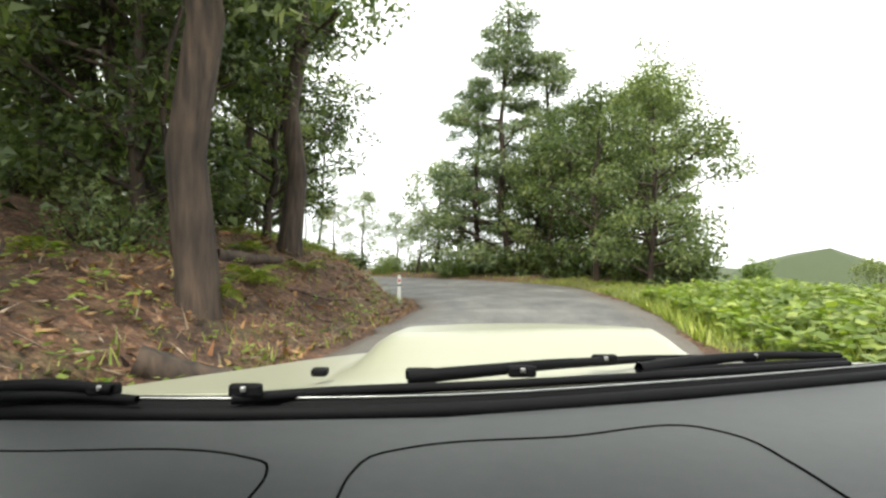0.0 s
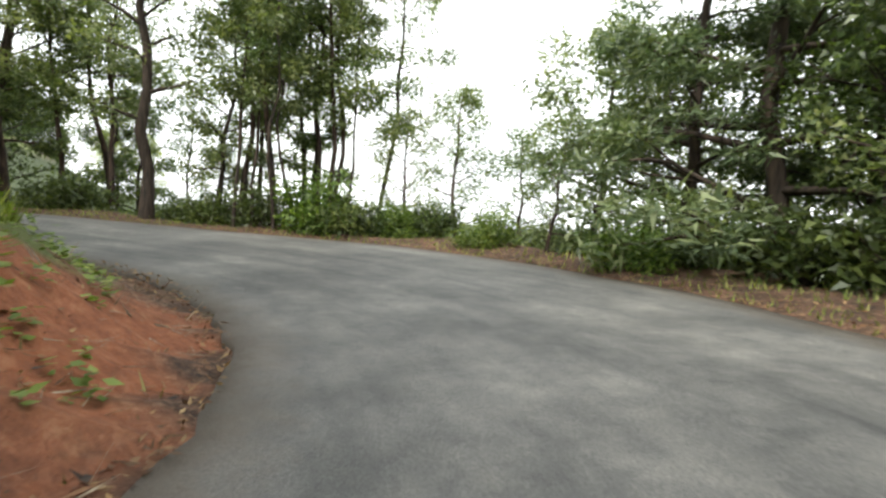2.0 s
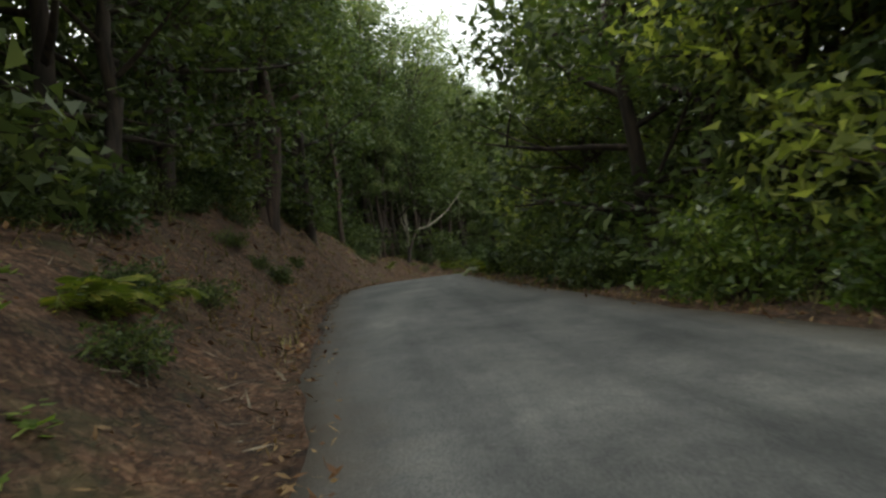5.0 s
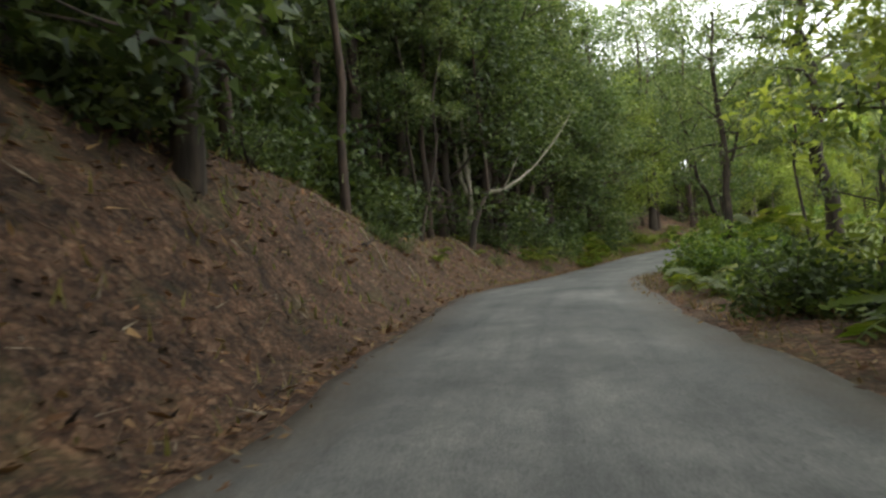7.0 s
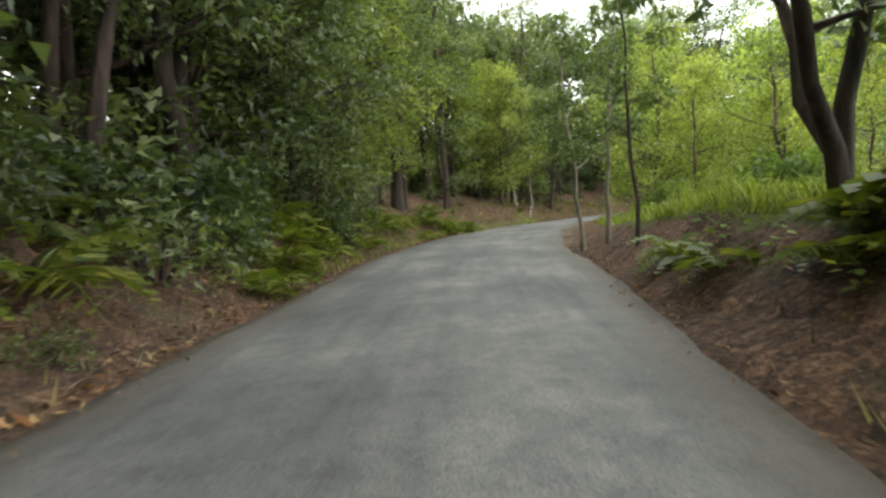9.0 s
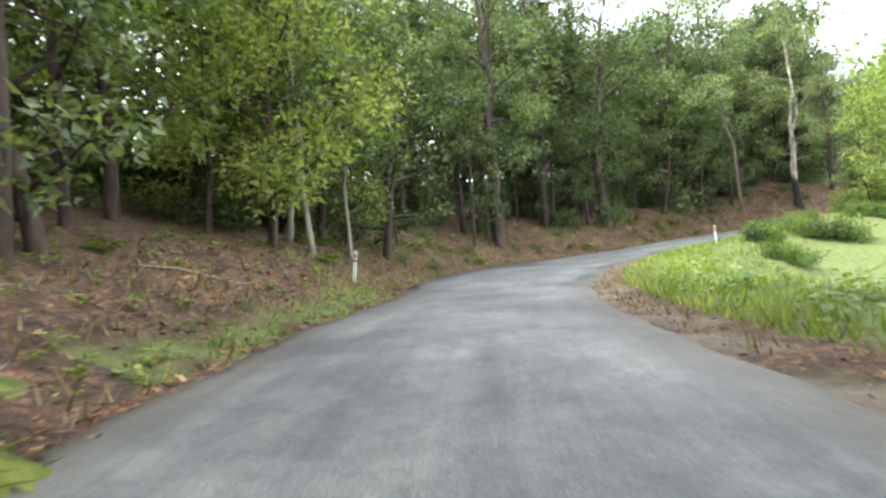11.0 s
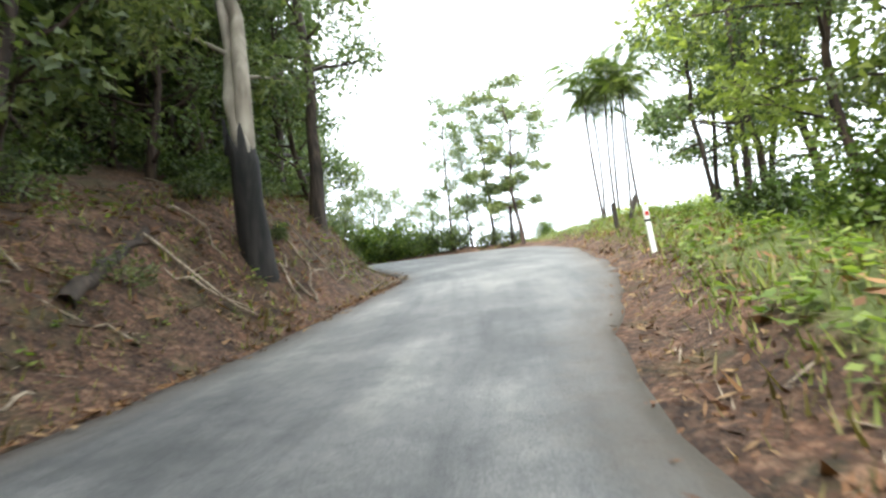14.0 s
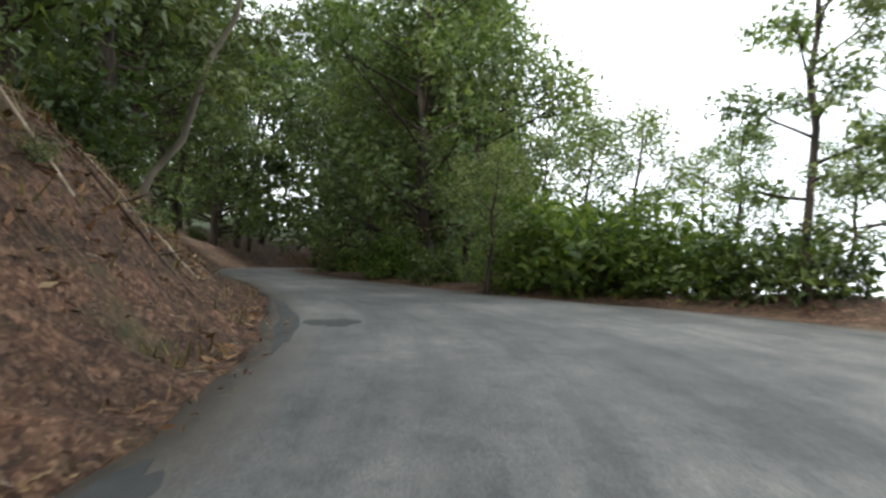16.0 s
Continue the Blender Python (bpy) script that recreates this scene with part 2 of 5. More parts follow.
LEAF_FERN = leaf_material("fern_fronds", (0.09, 0.12, 0.025), (0.18, 0.22, 0.05), (0.33, 0.32, 0.1), 0.4)
LEAF_PALM = leaf_material("palm_fronds", (0.06, 0.09, 0.035), (0.13, 0.17, 0.07), (0.25, 0.29, 0.14), 0.4, 0.35)
GRASS = leaf_material("grass_blades", (0.11, 0.14, 0.03), (0.2, 0.27, 0.05), (0.38, 0.4, 0.14), 0.4, 0.6)
WEED = leaf_material("weed_leaves", (0.1, 0.145, 0.03), (0.175, 0.25, 0.055), (0.32, 0.37, 0.12), 0.4, 0.55)
STRAW = leaf_material("straw_blades", (0.1, 0.075, 0.03), (0.2, 0.155, 0.07), (0.36, 0.3, 0.15), 0.25, 0.7)
DRY = leaf_material("dry_leaves", (0.08, 0.035, 0.02), (0.21, 0.1, 0.052), (0.38, 0.25, 0.15), 0.1, 0.7)
BARK_DARK = bark_material("dark_rough_bark", (0.018, 0.014, 0.012), (0.085, 0.06, 0.045))
BARK_BROWN = bark_material("brown_stringy_bark", (0.02, 0.014, 0.011), (0.11, 0.072, 0.056))
BARK_PALE = bark_material("pale_gum_bark", (0.17, 0.145, 0.115), (0.48, 0.435, 0.37), 3.0, 0.8, 0.008)
BARK_BURNT = bark_material("charred_bark", (0.008, 0.008, 0.008), (0.035, 0.03, 0.028))
DEAD_WOOD = bark_material("weathered_dead_wood", (0.16, 0.12, 0.085), (0.46, 0.38, 0.29), 14.0, 2.0, 0.01)
POST_WHITE = plain("white_painted_timber", (0.76, 0.76, 0.72), 0.6, 0, 0.08, 9.0)
POST_BLACK = plain("black_band_paint", (0.02, 0.02, 0.022), 0.5)
REFLECTOR = plain("red_reflector", (0.45, 0.03, 0.025), 0.3)
FENCE_WOOD = bark_material("grey_fence_timber", (0.02, 0.017, 0.014), (0.09, 0.072, 0.056), 12.0, 1.5, 0.01)
CREAM = plain("cream_vehicle_paint", (0.27, 0.27, 0.205), 0.34, 0, 0.04, 2.0, 0.0004)
PLASTIC = plain("grey_dashboard_plastic", (0.045, 0.048, 0.051), 0.55, 0, 0.1, 30.0, 0.0006, 0.3)
RUBBER = plain("black_rubber", (0.004, 0.004, 0.005), 0.7, 0, 0.2, 20.0, gloss=0.12)
SEAM = plain("dark_seam", (0.003, 0.003, 0.003), 0.9, gloss=0.0)
STEEL = plain("dull_steel", (0.45, 0.45, 0.45), 0.35, 0.9)


# ---- plan: the road's line and the lie of the land ----
# distance along the road, place, then reach of asphalt to the left and right, and crossfall
ROAD_LOWER = [
    (-36, -3.14, -35.86, -0.72, -2.23, 2.60, 0.000),
    (-24, -2.09, -23.91, -0.48, -2.30, 2.60, 0.000),
    (-12, -1.05, -11.95, -0.24, -2.38, 2.60, 0.000),
    (0, 0.00, 0.00, 0.00, -2.45, 2.60, 0.000),
    (4, 0.48, 4.05, 0.04, -2.48, 2.60, 0.000),
    (8, 0.95, 7.69, 0.07, -2.50, 2.60, 0.000),
    (12, 1.23, 12.11, 0.10, -2.04, 3.15, 0.024),
    (16, 0.98, 15.69, 0.07, -1.62, 3.90, 0.044),
    (20, 0.11, 19.96, -0.03, -1.30, 4.97, 0.051),
    (24, -1.59, 23.45, -0.14, -1.18, 6.10, 0.057),
    (28, -4.20, 26.28, -0.23, -1.06, 7.00, 0.059),
    (32, -7.91, 28.26, -0.16, -0.97, 7.24, 0.056),
    (36, -11.68, 28.79, -0.05, -0.90, 6.40, 0.053),
    (40, -15.56, 28.02, 0.21, -0.83, 5.20, 0.050),
]
ROAD_MIDDLE = [
    (44, -19.24, 26.64, 0.48, -0.93, 4.60, 0.036),
    (48, -23.18, 24.32, 0.91, -1.20, 4.04, 0.021),
    (52, -26.63, 22.18, 1.33, -1.40, 3.60, 0.007),
    (56, -30.49, 19.98, 1.73, -1.58, 3.23, 0.000),
    (60, -34.40, 18.13, 2.05, -1.73, 2.95, 0.000),
    (66, -41.40, 15.72, 2.42, -1.96, 2.54, 0.000),
    (72, -49.05, 13.97, 2.61, -2.50, 2.27, 0.000),
]
ROAD_BEND = [
    (78, -57.19, 13.55, 2.64, -2.95, 2.07, 0.000),
    (84, -66.50, 13.90, 3.05, -3.18, 3.04, 0.000),
    (90, -75.17, 14.93, 3.62, -3.08, 3.15, 0.000),
    (96, -83.42, 17.10, 4.18, -3.00, 2.93, -0.000),
    (102, -91.65, 21.10, 4.71, -3.00, 2.51, -0.013),
    (106, -96.18, 24.24, 4.90, -3.00, 2.27, -0.041),
    (110, -101.01, 28.16, 5.13, -3.86, 2.15, -0.053),
    (114, -105.59, 33.27, 5.45, -4.51, 2.03, -0.051),
    (118, -108.76, 39.73, 5.83, -4.54, 1.40, -0.044),
]
ROAD_UPPER = [
    (122, -110.53, 46.08, 6.25, -4.56, 1.00, -0.045),
    (126, -111.55, 52.16, 6.75, -4.59, 0.85, -0.045),
    (130, -111.95, 57.87, 7.25, -4.36, 0.98, -0.024),
    (134, -111.89, 63.16, 7.70, -3.88, 1.55, 0.012),
    (138, -111.98, 68.58, 8.41, -2.98, 2.72, 0.044),
    (142, -112.88, 74.58, 8.82, -2.20, 4.27, 0.052),
    (146, -114.57, 79.21, 9.31, -2.10, 6.33, 0.047),
    (150, -117.58, 84.12, 9.81, -2.10, 7.60, 0.046),
    (156, -124.26, 89.92, 10.15, -2.00, 3.90, 0.046),
    (162, -131.05, 93.10, 10.35, -1.42, 2.76, 0.046),
    (168, -138.37, 97.85, 10.51, -1.59, 2.50, 0.046),
    (174, -144.16, 103.10, 10.66, -1.76, 2.50, 0.046),
    (180, -149.87, 110.19, 10.82, -1.92, 2.50, 0.046),
    (186, -153.95, 117.15, 10.96, -2.09, 2.50, 0.046),
]


def spline(knots, values, at):
    """Smooth values between knots (cubic, slopes from the neighbours)."""
    m = np.gradient(values, knots, axis=0)
    i = np.clip(np.searchsorted(knots, at, side="right") - 1, 0, len(knots) - 2)
    h = (knots[i + 1] - knots[i])[:, None]
    u = ((at - knots[i]) / (knots[i + 1] - knots[i]))[:, None]
    return ((2 * u**3 - 3 * u * u + 1) * values[i] + (u**3 - 2 * u * u + u) * h * m[i]
            + (3 * u * u - 2 * u**3) * values[i + 1] + (u**3 - u * u) * h * m[i + 1])


ROAD_ROWS = np.array(ROAD_LOWER + ROAD_MIDDLE + ROAD_BEND + ROAD_UPPER)
ROAD_S = np.arange(-36.0, 186.01, 0.5)
ROAD = spline(ROAD_ROWS[:, 0], ROAD_ROWS[:, 1:], ROAD_S)
ROAD_TAN = np.gradient(ROAD[:, :2], axis=0)
ROAD_TAN /= np.linalg.norm(ROAD_TAN, axis=1)[:, None]


def smooth(u):
    u = np.clip(u, 0, 1)
    return u * u * (3 - 2 * u)


def by_s(s, *pairs):
    return np.interp(s, pairs[0::2], pairs[1::2])


def road_place(s, off):
    """World place of a point of the plan: s metres along the road, off metres to the right of its line."""
    f = float(np.clip((s + 36.0) / 0.5, 0, len(ROAD_S) - 1.001))
    i = int(f)
    p = ROAD[i] * (1 - f + i) + ROAD[i + 1] * (f - i)
    t = ROAD_TAN[i] * (1 - f + i) + ROAD_TAN[i + 1] * (f - i)
    x, y = p[0] + t[1] * off, p[1] - t[0] * off
    return float(x), float(y)


def nearest(x, y):
    """Index of the nearest sample of the road and the signed offset (right is positive)."""
    x, y = np.atleast_1d(np.asarray(x, float)), np.atleast_1d(np.asarray(y, float))
    best = np.empty(len(x), int)
    for a in range(0, len(x), 4000):
        d = (x[a:a + 4000, None] - ROAD[None, :, 0]) ** 2 + (y[a:a + 4000, None] - ROAD[None, :, 1]) ** 2
        best[a:a + 4000] = d.argmin(1)
    dx, dy = x - ROAD[best, 0], y - ROAD[best, 1]
    side = dx * ROAD_TAN[best, 1] - dy * ROAD_TAN[best, 0]
    return best, np.where(side >= 0, 1, -1) * np.hypot(dx, dy)


def profile(i, off):
    """Height of the land at offset off from sample i of the road."""
    s, z, left, right, fall = ROAD_S[i], ROAD[i, 2], ROAD[i, 3], ROAD[i, 4], ROAD[i, 5]
    inside = z + fall * np.clip(off, left, np.minimum(right, 8))
    u, v = left - off, off - right
    bank_h = by_s(s, -36, 1.0, 5, 1.1, 14, 1.5, 22, 1.8, 28, 2.5, 34, 2.5, 40, 2.2, 46, 1.9, 52, 2.4, 58, 3.8, 66, 3.6, 72, 2.4, 84, 1.7, 95, 1.5, 106, 1.6, 118, 1.9, 130, 2.2, 140, 3.1, 150, 3.2, 160, 1.8, 186, 1.8)
    bank_w = by_s(s, -36, 3.0, 14, 2.8, 22, 2.6, 30, 4.2, 40, 3.8, 46, 3.2, 60, 3.6, 84, 3.0, 106, 3.4, 130, 3.0, 150, 3.2, 160, 3.4)
    hill = by_s(s, -36, 0.3, 12, 0.34, 24, 0.2, 38, 0.2, 46, 0.3, 60, 0.42, 70, 0.34, 84, 0.36, 106, 0.42, 118, 0.42, 126, 0.36, 134, 0.28, 150, 0.34, 165, 0.3)
    far_u = np.maximum(u - 0.5 - bank_w, 0)
    up = -0.07 * smooth(u / 0.25) + bank_h * smooth((u - 0.45) / bank_w) ** 0.85 + hill * far_u / (1 + far_u / 60)
    shelf = by_s(s, -36, 10, 8, 9, 14, 6, 20, 5.0, 30, 4.5, 40, 3.0, 46, 1.5, 72, 1.4, 79, 5, 84, 7, 96, 6, 104, 3.5, 118, 2.8, 126, 6, 138, 8, 146, 7, 154, 5, 160, 3.0)
    rise = by_s(s, -36, 0.35, 8, 0.35, 14, 0.15, 22, 0.15, 30, 0.2, 40, 0.1, 50, 0.0, 76, 0.2, 80, 1.35, 85, 1.3, 90, 0.7, 96, 0.2, 100, 0.05, 122, 0.1, 128, 0.55, 137, 0.8, 141, 1.0, 145, 1.15, 150, 0.5, 158, 0.3, 186, 0.0)
    drop = by_s(s, -36, 0.12, 8, 0.2, 16, 0.5, 80, 0.6, 84, 0.35, 104, 0.45, 140, 0.45, 150, 0.5)
    far_v = np.maximum(v - shelf, 0)
    down = -0.05 * smooth(v / 0.3) + rise * smooth((v - 0.2) / 1.9) - drop * far_v / (1 + far_v / 70)
    return inside + np.where(u > 0, up, 0) + np.where(v > 0, down, 0)


def land(x, y):
    """Height of the ground at x, y: the road's cut and fill, then a valley with far hills."""
    x, y = np.atleast_1d(np.asarray(x, float)), np.atleast_1d(np.asarray(y, float))
    i, off = nearest(x, y)
    z = profile(i, off)
    d = np.abs(off)
    far = d > 14
    if far.any():
        step = 6
        w_sum, z_sum = np.zeros(far.sum()), np.zeros(far.sum())
        for k in range(0, len(ROAD_S), step):
            dx, dy = x[far] - ROAD[k, 0], y[far] - ROAD[k, 1]
            r = np.hypot(dx, dy)
            side = np.where(dx * ROAD_TAN[k, 1] - dy * ROAD_TAN[k, 0] >= 0, 1, -1)
            w = 1 / r**6
            z_sum += w * profile(np.full(len(r), k), side * r)
            w_sum += w
        t = smooth((d[far] - 14) / 14)
        z[far] = z[far] * (1 - t) + t * z_sum / w_sum
    wave = (np.sin(x * 0.83 + 1.7 * np.sin(y * 0.31)) * np.sin(y * 0.71 + 1.3 * np.sin(x * 0.27)) * 0.16
            + np.sin(x * 2.1 + 2 * np.sin(y * 0.9)) * np.sin(y * 1.9) * 0.06)
    edge = np.maximum(ROAD[i, 3] - off, off - ROAD[i, 4])
    z = z + wave * smooth((edge - 0.6) / 3)
    knoll = 60 * np.exp(-((x - 345) ** 2 + (y - 520) ** 2) / 88.0**2)
    hills = 14 * np.sin(x / 310 + 1.0) * np.sin(y / 270 + 0.4) + 6 * np.sin(x / 120 + y / 170) - 52 + knoll
    far_mix = smooth((d - 45) / 150)
    return z * (1 - far_mix) + hills * far_mix
# ---- end of plan ----


# ---- mesh helpers ----
def mesh_of(name, verts, faces, mat, shade=True):
    """A mesh from arrays: verts (n, 3) and faces (m, k) of one size."""
    me = bpy.data.meshes.new(name)
    verts, faces = np.asarray(verts, np.float32), np.asarray(faces, np.int32)
    k = faces.shape[1]
    me.vertices.add(len(verts))
    me.vertices.foreach_set("co", verts.ravel())
    me.loops.add(faces.size)
    me.loops.foreach_set("vertex_index", faces.ravel())
    me.polygons.add(len(faces))
    me.polygons.foreach_set("loop_start", np.arange(0, faces.size, k, dtype=np.int32))
    me.polygons.foreach_set("use_smooth", np.full(len(faces), shade))
    me.update(calc_edges=True)
    me.validate()
    me.materials.append(mat)
    return me


def bm_mesh(name, bm, mat, shade=False):
    me = bpy.data.meshes.new(name)
    bm.to_mesh(me)
    bm.free()
    me.materials.append(mat)
    if shade:
        me.polygons.foreach_set("use_smooth", np.full(len(me.polygons), True))
    return me


def part_of(name, me, parent, label="", m=None):
    ob = new(name, me)
    ob.parent = parent
    if m is not None:
        ob.matrix_basis = m
    return tagged(ob, label)


def part(name, bm, mat, parent, label="", m=None, shade=False):
    return part_of(name, bm_mesh(name, bm, mat, shade), parent, label, m)


def thing(name, label, category, group="", m=None):
    ob = new(name)
    ob.empty_display_size = 0.2
    if m is not None:
        ob.matrix_basis = m
    return tagged(ob, label, category, group)


def box_bm(size, centre=(0, 0, 0), bevel=0.0, segments=2):
    bm = bmesh.new()
    bmesh.ops.create_cube(bm, size=1.0, matrix=Matrix.Translation(centre) @ Matrix.Diagonal((*size, 1)))
    if bevel:
        bmesh.ops.bevel(bm, geom=bm.edges[:], offset=bevel, segments=segments, affect="EDGES", profile=0.5)
    return bm


def tube(points, radii, sides=8, wobble=0.0, rng=None):
    """Verts and quads of a tapered tube along points."""
    pts, rad = np.asarray(points, float), np.asarray(radii, float)
    t = np.gradient(pts, axis=0)
    t /= np.linalg.norm(t, axis=1)[:, None] + 1e-9
    ref = np.where(np.abs(t[:, 2:3]) > 0.9, np.array([[1.0, 0, 0]]), np.array([[0, 0, 1.0]]))
    a = np.cross(t, ref)
    a /= np.linalg.norm(a, axis=1)[:, None]
    b = np.cross(t, a)
    ang = np.linspace(0, 2 * np.pi, sides, endpoint=False)
    r = rad[:, None] * (1 + (rng.uniform(-wobble, wobble, (len(pts), sides)) if rng is not None and wobble else 0))
    v = pts[:, None, :] + r[:, :, None] * (np.cos(ang)[None, :, None] * a[:, None, :] + np.sin(ang)[None, :, None] * b[:, None, :])
    n = len(pts)
    i, j = np.meshgrid(np.arange(n - 1), np.arange(sides), indexing="ij")
    k = (j + 1) % sides
    f = np.stack([i * sides + j, i * sides + k, (i + 1) * sides + k, (i + 1) * sides + j], -1).reshape(-1, 4)
    return v.reshape(-1, 3), f


def joined(pieces):
    verts, faces, base = [], [], 0
    for v, f in pieces:
        verts.append(v)
        faces.append(np.asarray(f) + base)
        base += len(v)
    return np.vstack(verts), np.vstack(faces)


def leaf_blades(rng, centres, radii, n, length, width, droop=0.3, flat=1.0):
    """n leaf blades in clusters round the centres: verts and triangles."""
    centres, radii = np.asarray(centres, float), np.asarray(radii, float)
    weight = radii**2
    c = rng.choice(len(centres), n, p=weight / weight.sum())
    d = rng.normal(size=(n, 3))
    d /= np.linalg.norm(d, axis=1)[:, None]
    p = centres[c] + d * (radii[c] * rng.uniform(0.2, 1.0, n) ** 0.6)[:, None] * np.array([1, 1, 0.72 * flat])
    way = rng.normal(size=(n, 3)) + d * 0.5
    way[:, 2] = way[:, 2] * 0.7 - droop
    way /= np.linalg.norm(way, axis=1)[:, None]
    side = np.cross(way, rng.normal(size=(n, 3)))
    side /= np.linalg.norm(side, axis=1)[:, None]
    ln, wd = rng.uniform(0.6, 1.25, n)[:, None] * length, rng.uniform(0.6, 1.2, n)[:, None] * width
    v = np.stack([p + side * wd * 0.55, p + way * ln, p - side * wd * 0.45 + way * ln * 0.2], 1)
    return v.reshape(-1, 3), np.arange(3 * n).reshape(n, 3)


# ---- ground and road ----
def axis_lines(lo, hi, step, reach):
    core = np.arange(lo, hi, step)
    out, gap, at = [], step, 0.0
    while at < reach:
        gap *= 1.15
        at += gap
        out.append(at)
    out = np.array(out)
    return np.concatenate([(lo - out)[::-1], core, core[-1] + out])


def build_ground():
    xs, ys = axis_lines(-168, 30, 0.85, 2400), axis_lines(-24, 130, 0.85, 2400)
    gx, gy = np.meshgrid(xs, ys)
    x, y = gx.ravel(), gy.ravel()
    z = land(x, y)
    i, off = nearest(x, y)
    s, u, v = ROAD_S[i], ROAD[i, 3] - off, off - ROAD[i, 4]
    z = np.where((u < 0.15) & (v < 0.15), z - 0.12, z)
    nx, ny = len(xs), len(ys)
    a, b = np.meshgrid(np.arange(nx - 1), np.arange(ny - 1))
    f = np.stack([b * nx + a, b * nx + a + 1, (b + 1) * nx + a + 1, (b + 1) * nx + a], -1).reshape(-1, 4)
    me = mesh_of("ground", np.stack([x, y, z], 1), f, GROUND)
    grass = np.zeros(len(x))
    right = v > 0
    g = np.zeros(len(x))
    g = np.where(right & (s < 13), smooth(v / 0.6) * by_s(s, -36, 1, 10, 1, 13, 0.9), g)
    g = np.where(right & (s >= 13) & (s < 44), 0.75 * smooth(v / 0.4) * smooth((4.5 - v) / 2) * by_s(s, 13, 1, 20, 0.9, 26, 0.35, 44, 0.25), g)
    g = np.where(right & (s > 72) & (s < 100), 1.1 * by_s(s, 72, 0.5, 78, 1, 100, 1) * smooth((v - by_s(s, 72, 0.5, 82, 1.2)) / 0.9) * smooth((16 - v) / 6), g)
    g = np.where(right & (s >= 100) & (s < 124), 1.1 * smooth((v - 0.7) / 0.7), g)
    g = np.where(right & (s >= 124) & (s < 150), 1.1 * smooth((v - by_s(s, 124, 1.0, 138, 0.9, 142, 0.8)) / 0.7) * smooth((15 - v) / 5), g)
    left = u > 0
    g = np.where(left & (s > 22) & (s < 49), 1.1 * smooth((u - by_s(s, 22, 2.6, 27, 1.6, 31, 0.5, 49, 0.8)) / 0.6) * smooth((15 - u) / 5) * by_s(s, 37, 1, 43, 0.35, 49, 0.1), g)
    g = np.where(left & (s > 100) & (s < 107), 0.8 * smooth((2.0 - u) / 1.0), g)
    far = np.abs(off) > 70
    grass = g - 0.15
    earth = np.where(left, by_s(s, -36, 0.15, 4, 0.2, 13, 0.28, 18, 0.4, 23, 0.68, 27, 0.66, 30, 0.4, 40, 0.2, 60, 0.25, 186, 0.2), 0.12) - 0.1
    sand = np.where((v > 0) & (s > 82), smooth((1.3 - v) / 0.8) * 0.62 * by_s(s, 82, 0.3, 100, 1, 122, 1, 128, 0.3, 150, 0.6), np.where(u > 0, 0.25 * smooth((0.6 - u) / 0.3), 0.3 * smooth((0.8 - v) / 0.4))) - 0.05
    # where the floor takes the dark woods colour with its painted shade
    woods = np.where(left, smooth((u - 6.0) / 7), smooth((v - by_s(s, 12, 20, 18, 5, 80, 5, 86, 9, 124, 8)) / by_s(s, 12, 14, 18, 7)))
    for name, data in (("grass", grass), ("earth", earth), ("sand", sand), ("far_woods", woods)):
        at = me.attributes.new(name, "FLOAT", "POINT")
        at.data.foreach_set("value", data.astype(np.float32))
    return tagged(new("ground", me), "sloping ground of leaf litter, red earth and grass", "ground", kind="structure")


def build_road():
    rng = np.random.default_rng(4)
    n, cols = len(ROAD_S), 25
    wob = np.cumsum(rng.normal(0, 0.05, (n, 2)), axis=0)
    wob -= np.stack([np.convolve(np.pad(wob[:, k], 12, mode="edge"), np.ones(25) / 25, "valid") for k in (0, 1)], 1)
    wob += rng.normal(0, 0.035, (n, 2))
    left, right = ROAD[:, 3] + wob[:, 0], ROAD[:, 4] + wob[:, 1]
    t = np.linspace(0, 1, cols)
    off = left[:, None] * (1 - t) + right[:, None] * t
    x = ROAD[:, 0, None] + ROAD_TAN[:, 1, None] * off
    y = ROAD[:, 1, None] - ROAD_TAN[:, 0, None] * off
    z = ROAD[:, 2, None] + ROAD[:, 5, None] * np.clip(off, None, 8) - 0.035 * (2 * t[None] - 1) ** 4
    top = np.stack([x, y, z], -1)
    skirt_l, skirt_r = top[:, :1].copy(), top[:, -1:].copy()
    for sk, e in ((skirt_l, -1), (skirt_r, 1)):
        sk[..., 0] += ROAD_TAN[:, 1, None] * e * 0.06
        sk[..., 1] -= ROAD_TAN[:, 0, None] * e * 0.06
        sk[..., 2] -= 0.22
    v = np.concatenate([skirt_l, top, skirt_r], 1)
    c = cols + 2
    i, j = np.meshgrid(np.arange(n - 1), np.arange(c - 1), indexing="ij")
    f = np.stack([i * c + j, i * c + j + 1, (i + 1) * c + j + 1, (i + 1) * c + j], -1).reshape(-1, 4)
    me = mesh_of("road", v.reshape(-1, 3), f, ASPHALT)
    over = np.concatenate([off[:, :1], off, off[:, -1:]], 1)
    plan = np.stack([np.repeat(ROAD_S[:, None], c, 1), over, 0 * over], -1)
    me.attributes.new("plan", "FLOAT_VECTOR", "POINT").data.foreach_set("vector", plan.astype(np.float32).ravel())
    rim = np.minimum(over - left[:, None], right[:, None] - over)
    me.attributes.new("from_edge", "FLOAT", "POINT").data.foreach_set("value", rim.astype(np.float32).ravel())
    return tagged(new("road", me), "narrow worn grey asphalt mountain road without markings", "road", kind="structure")


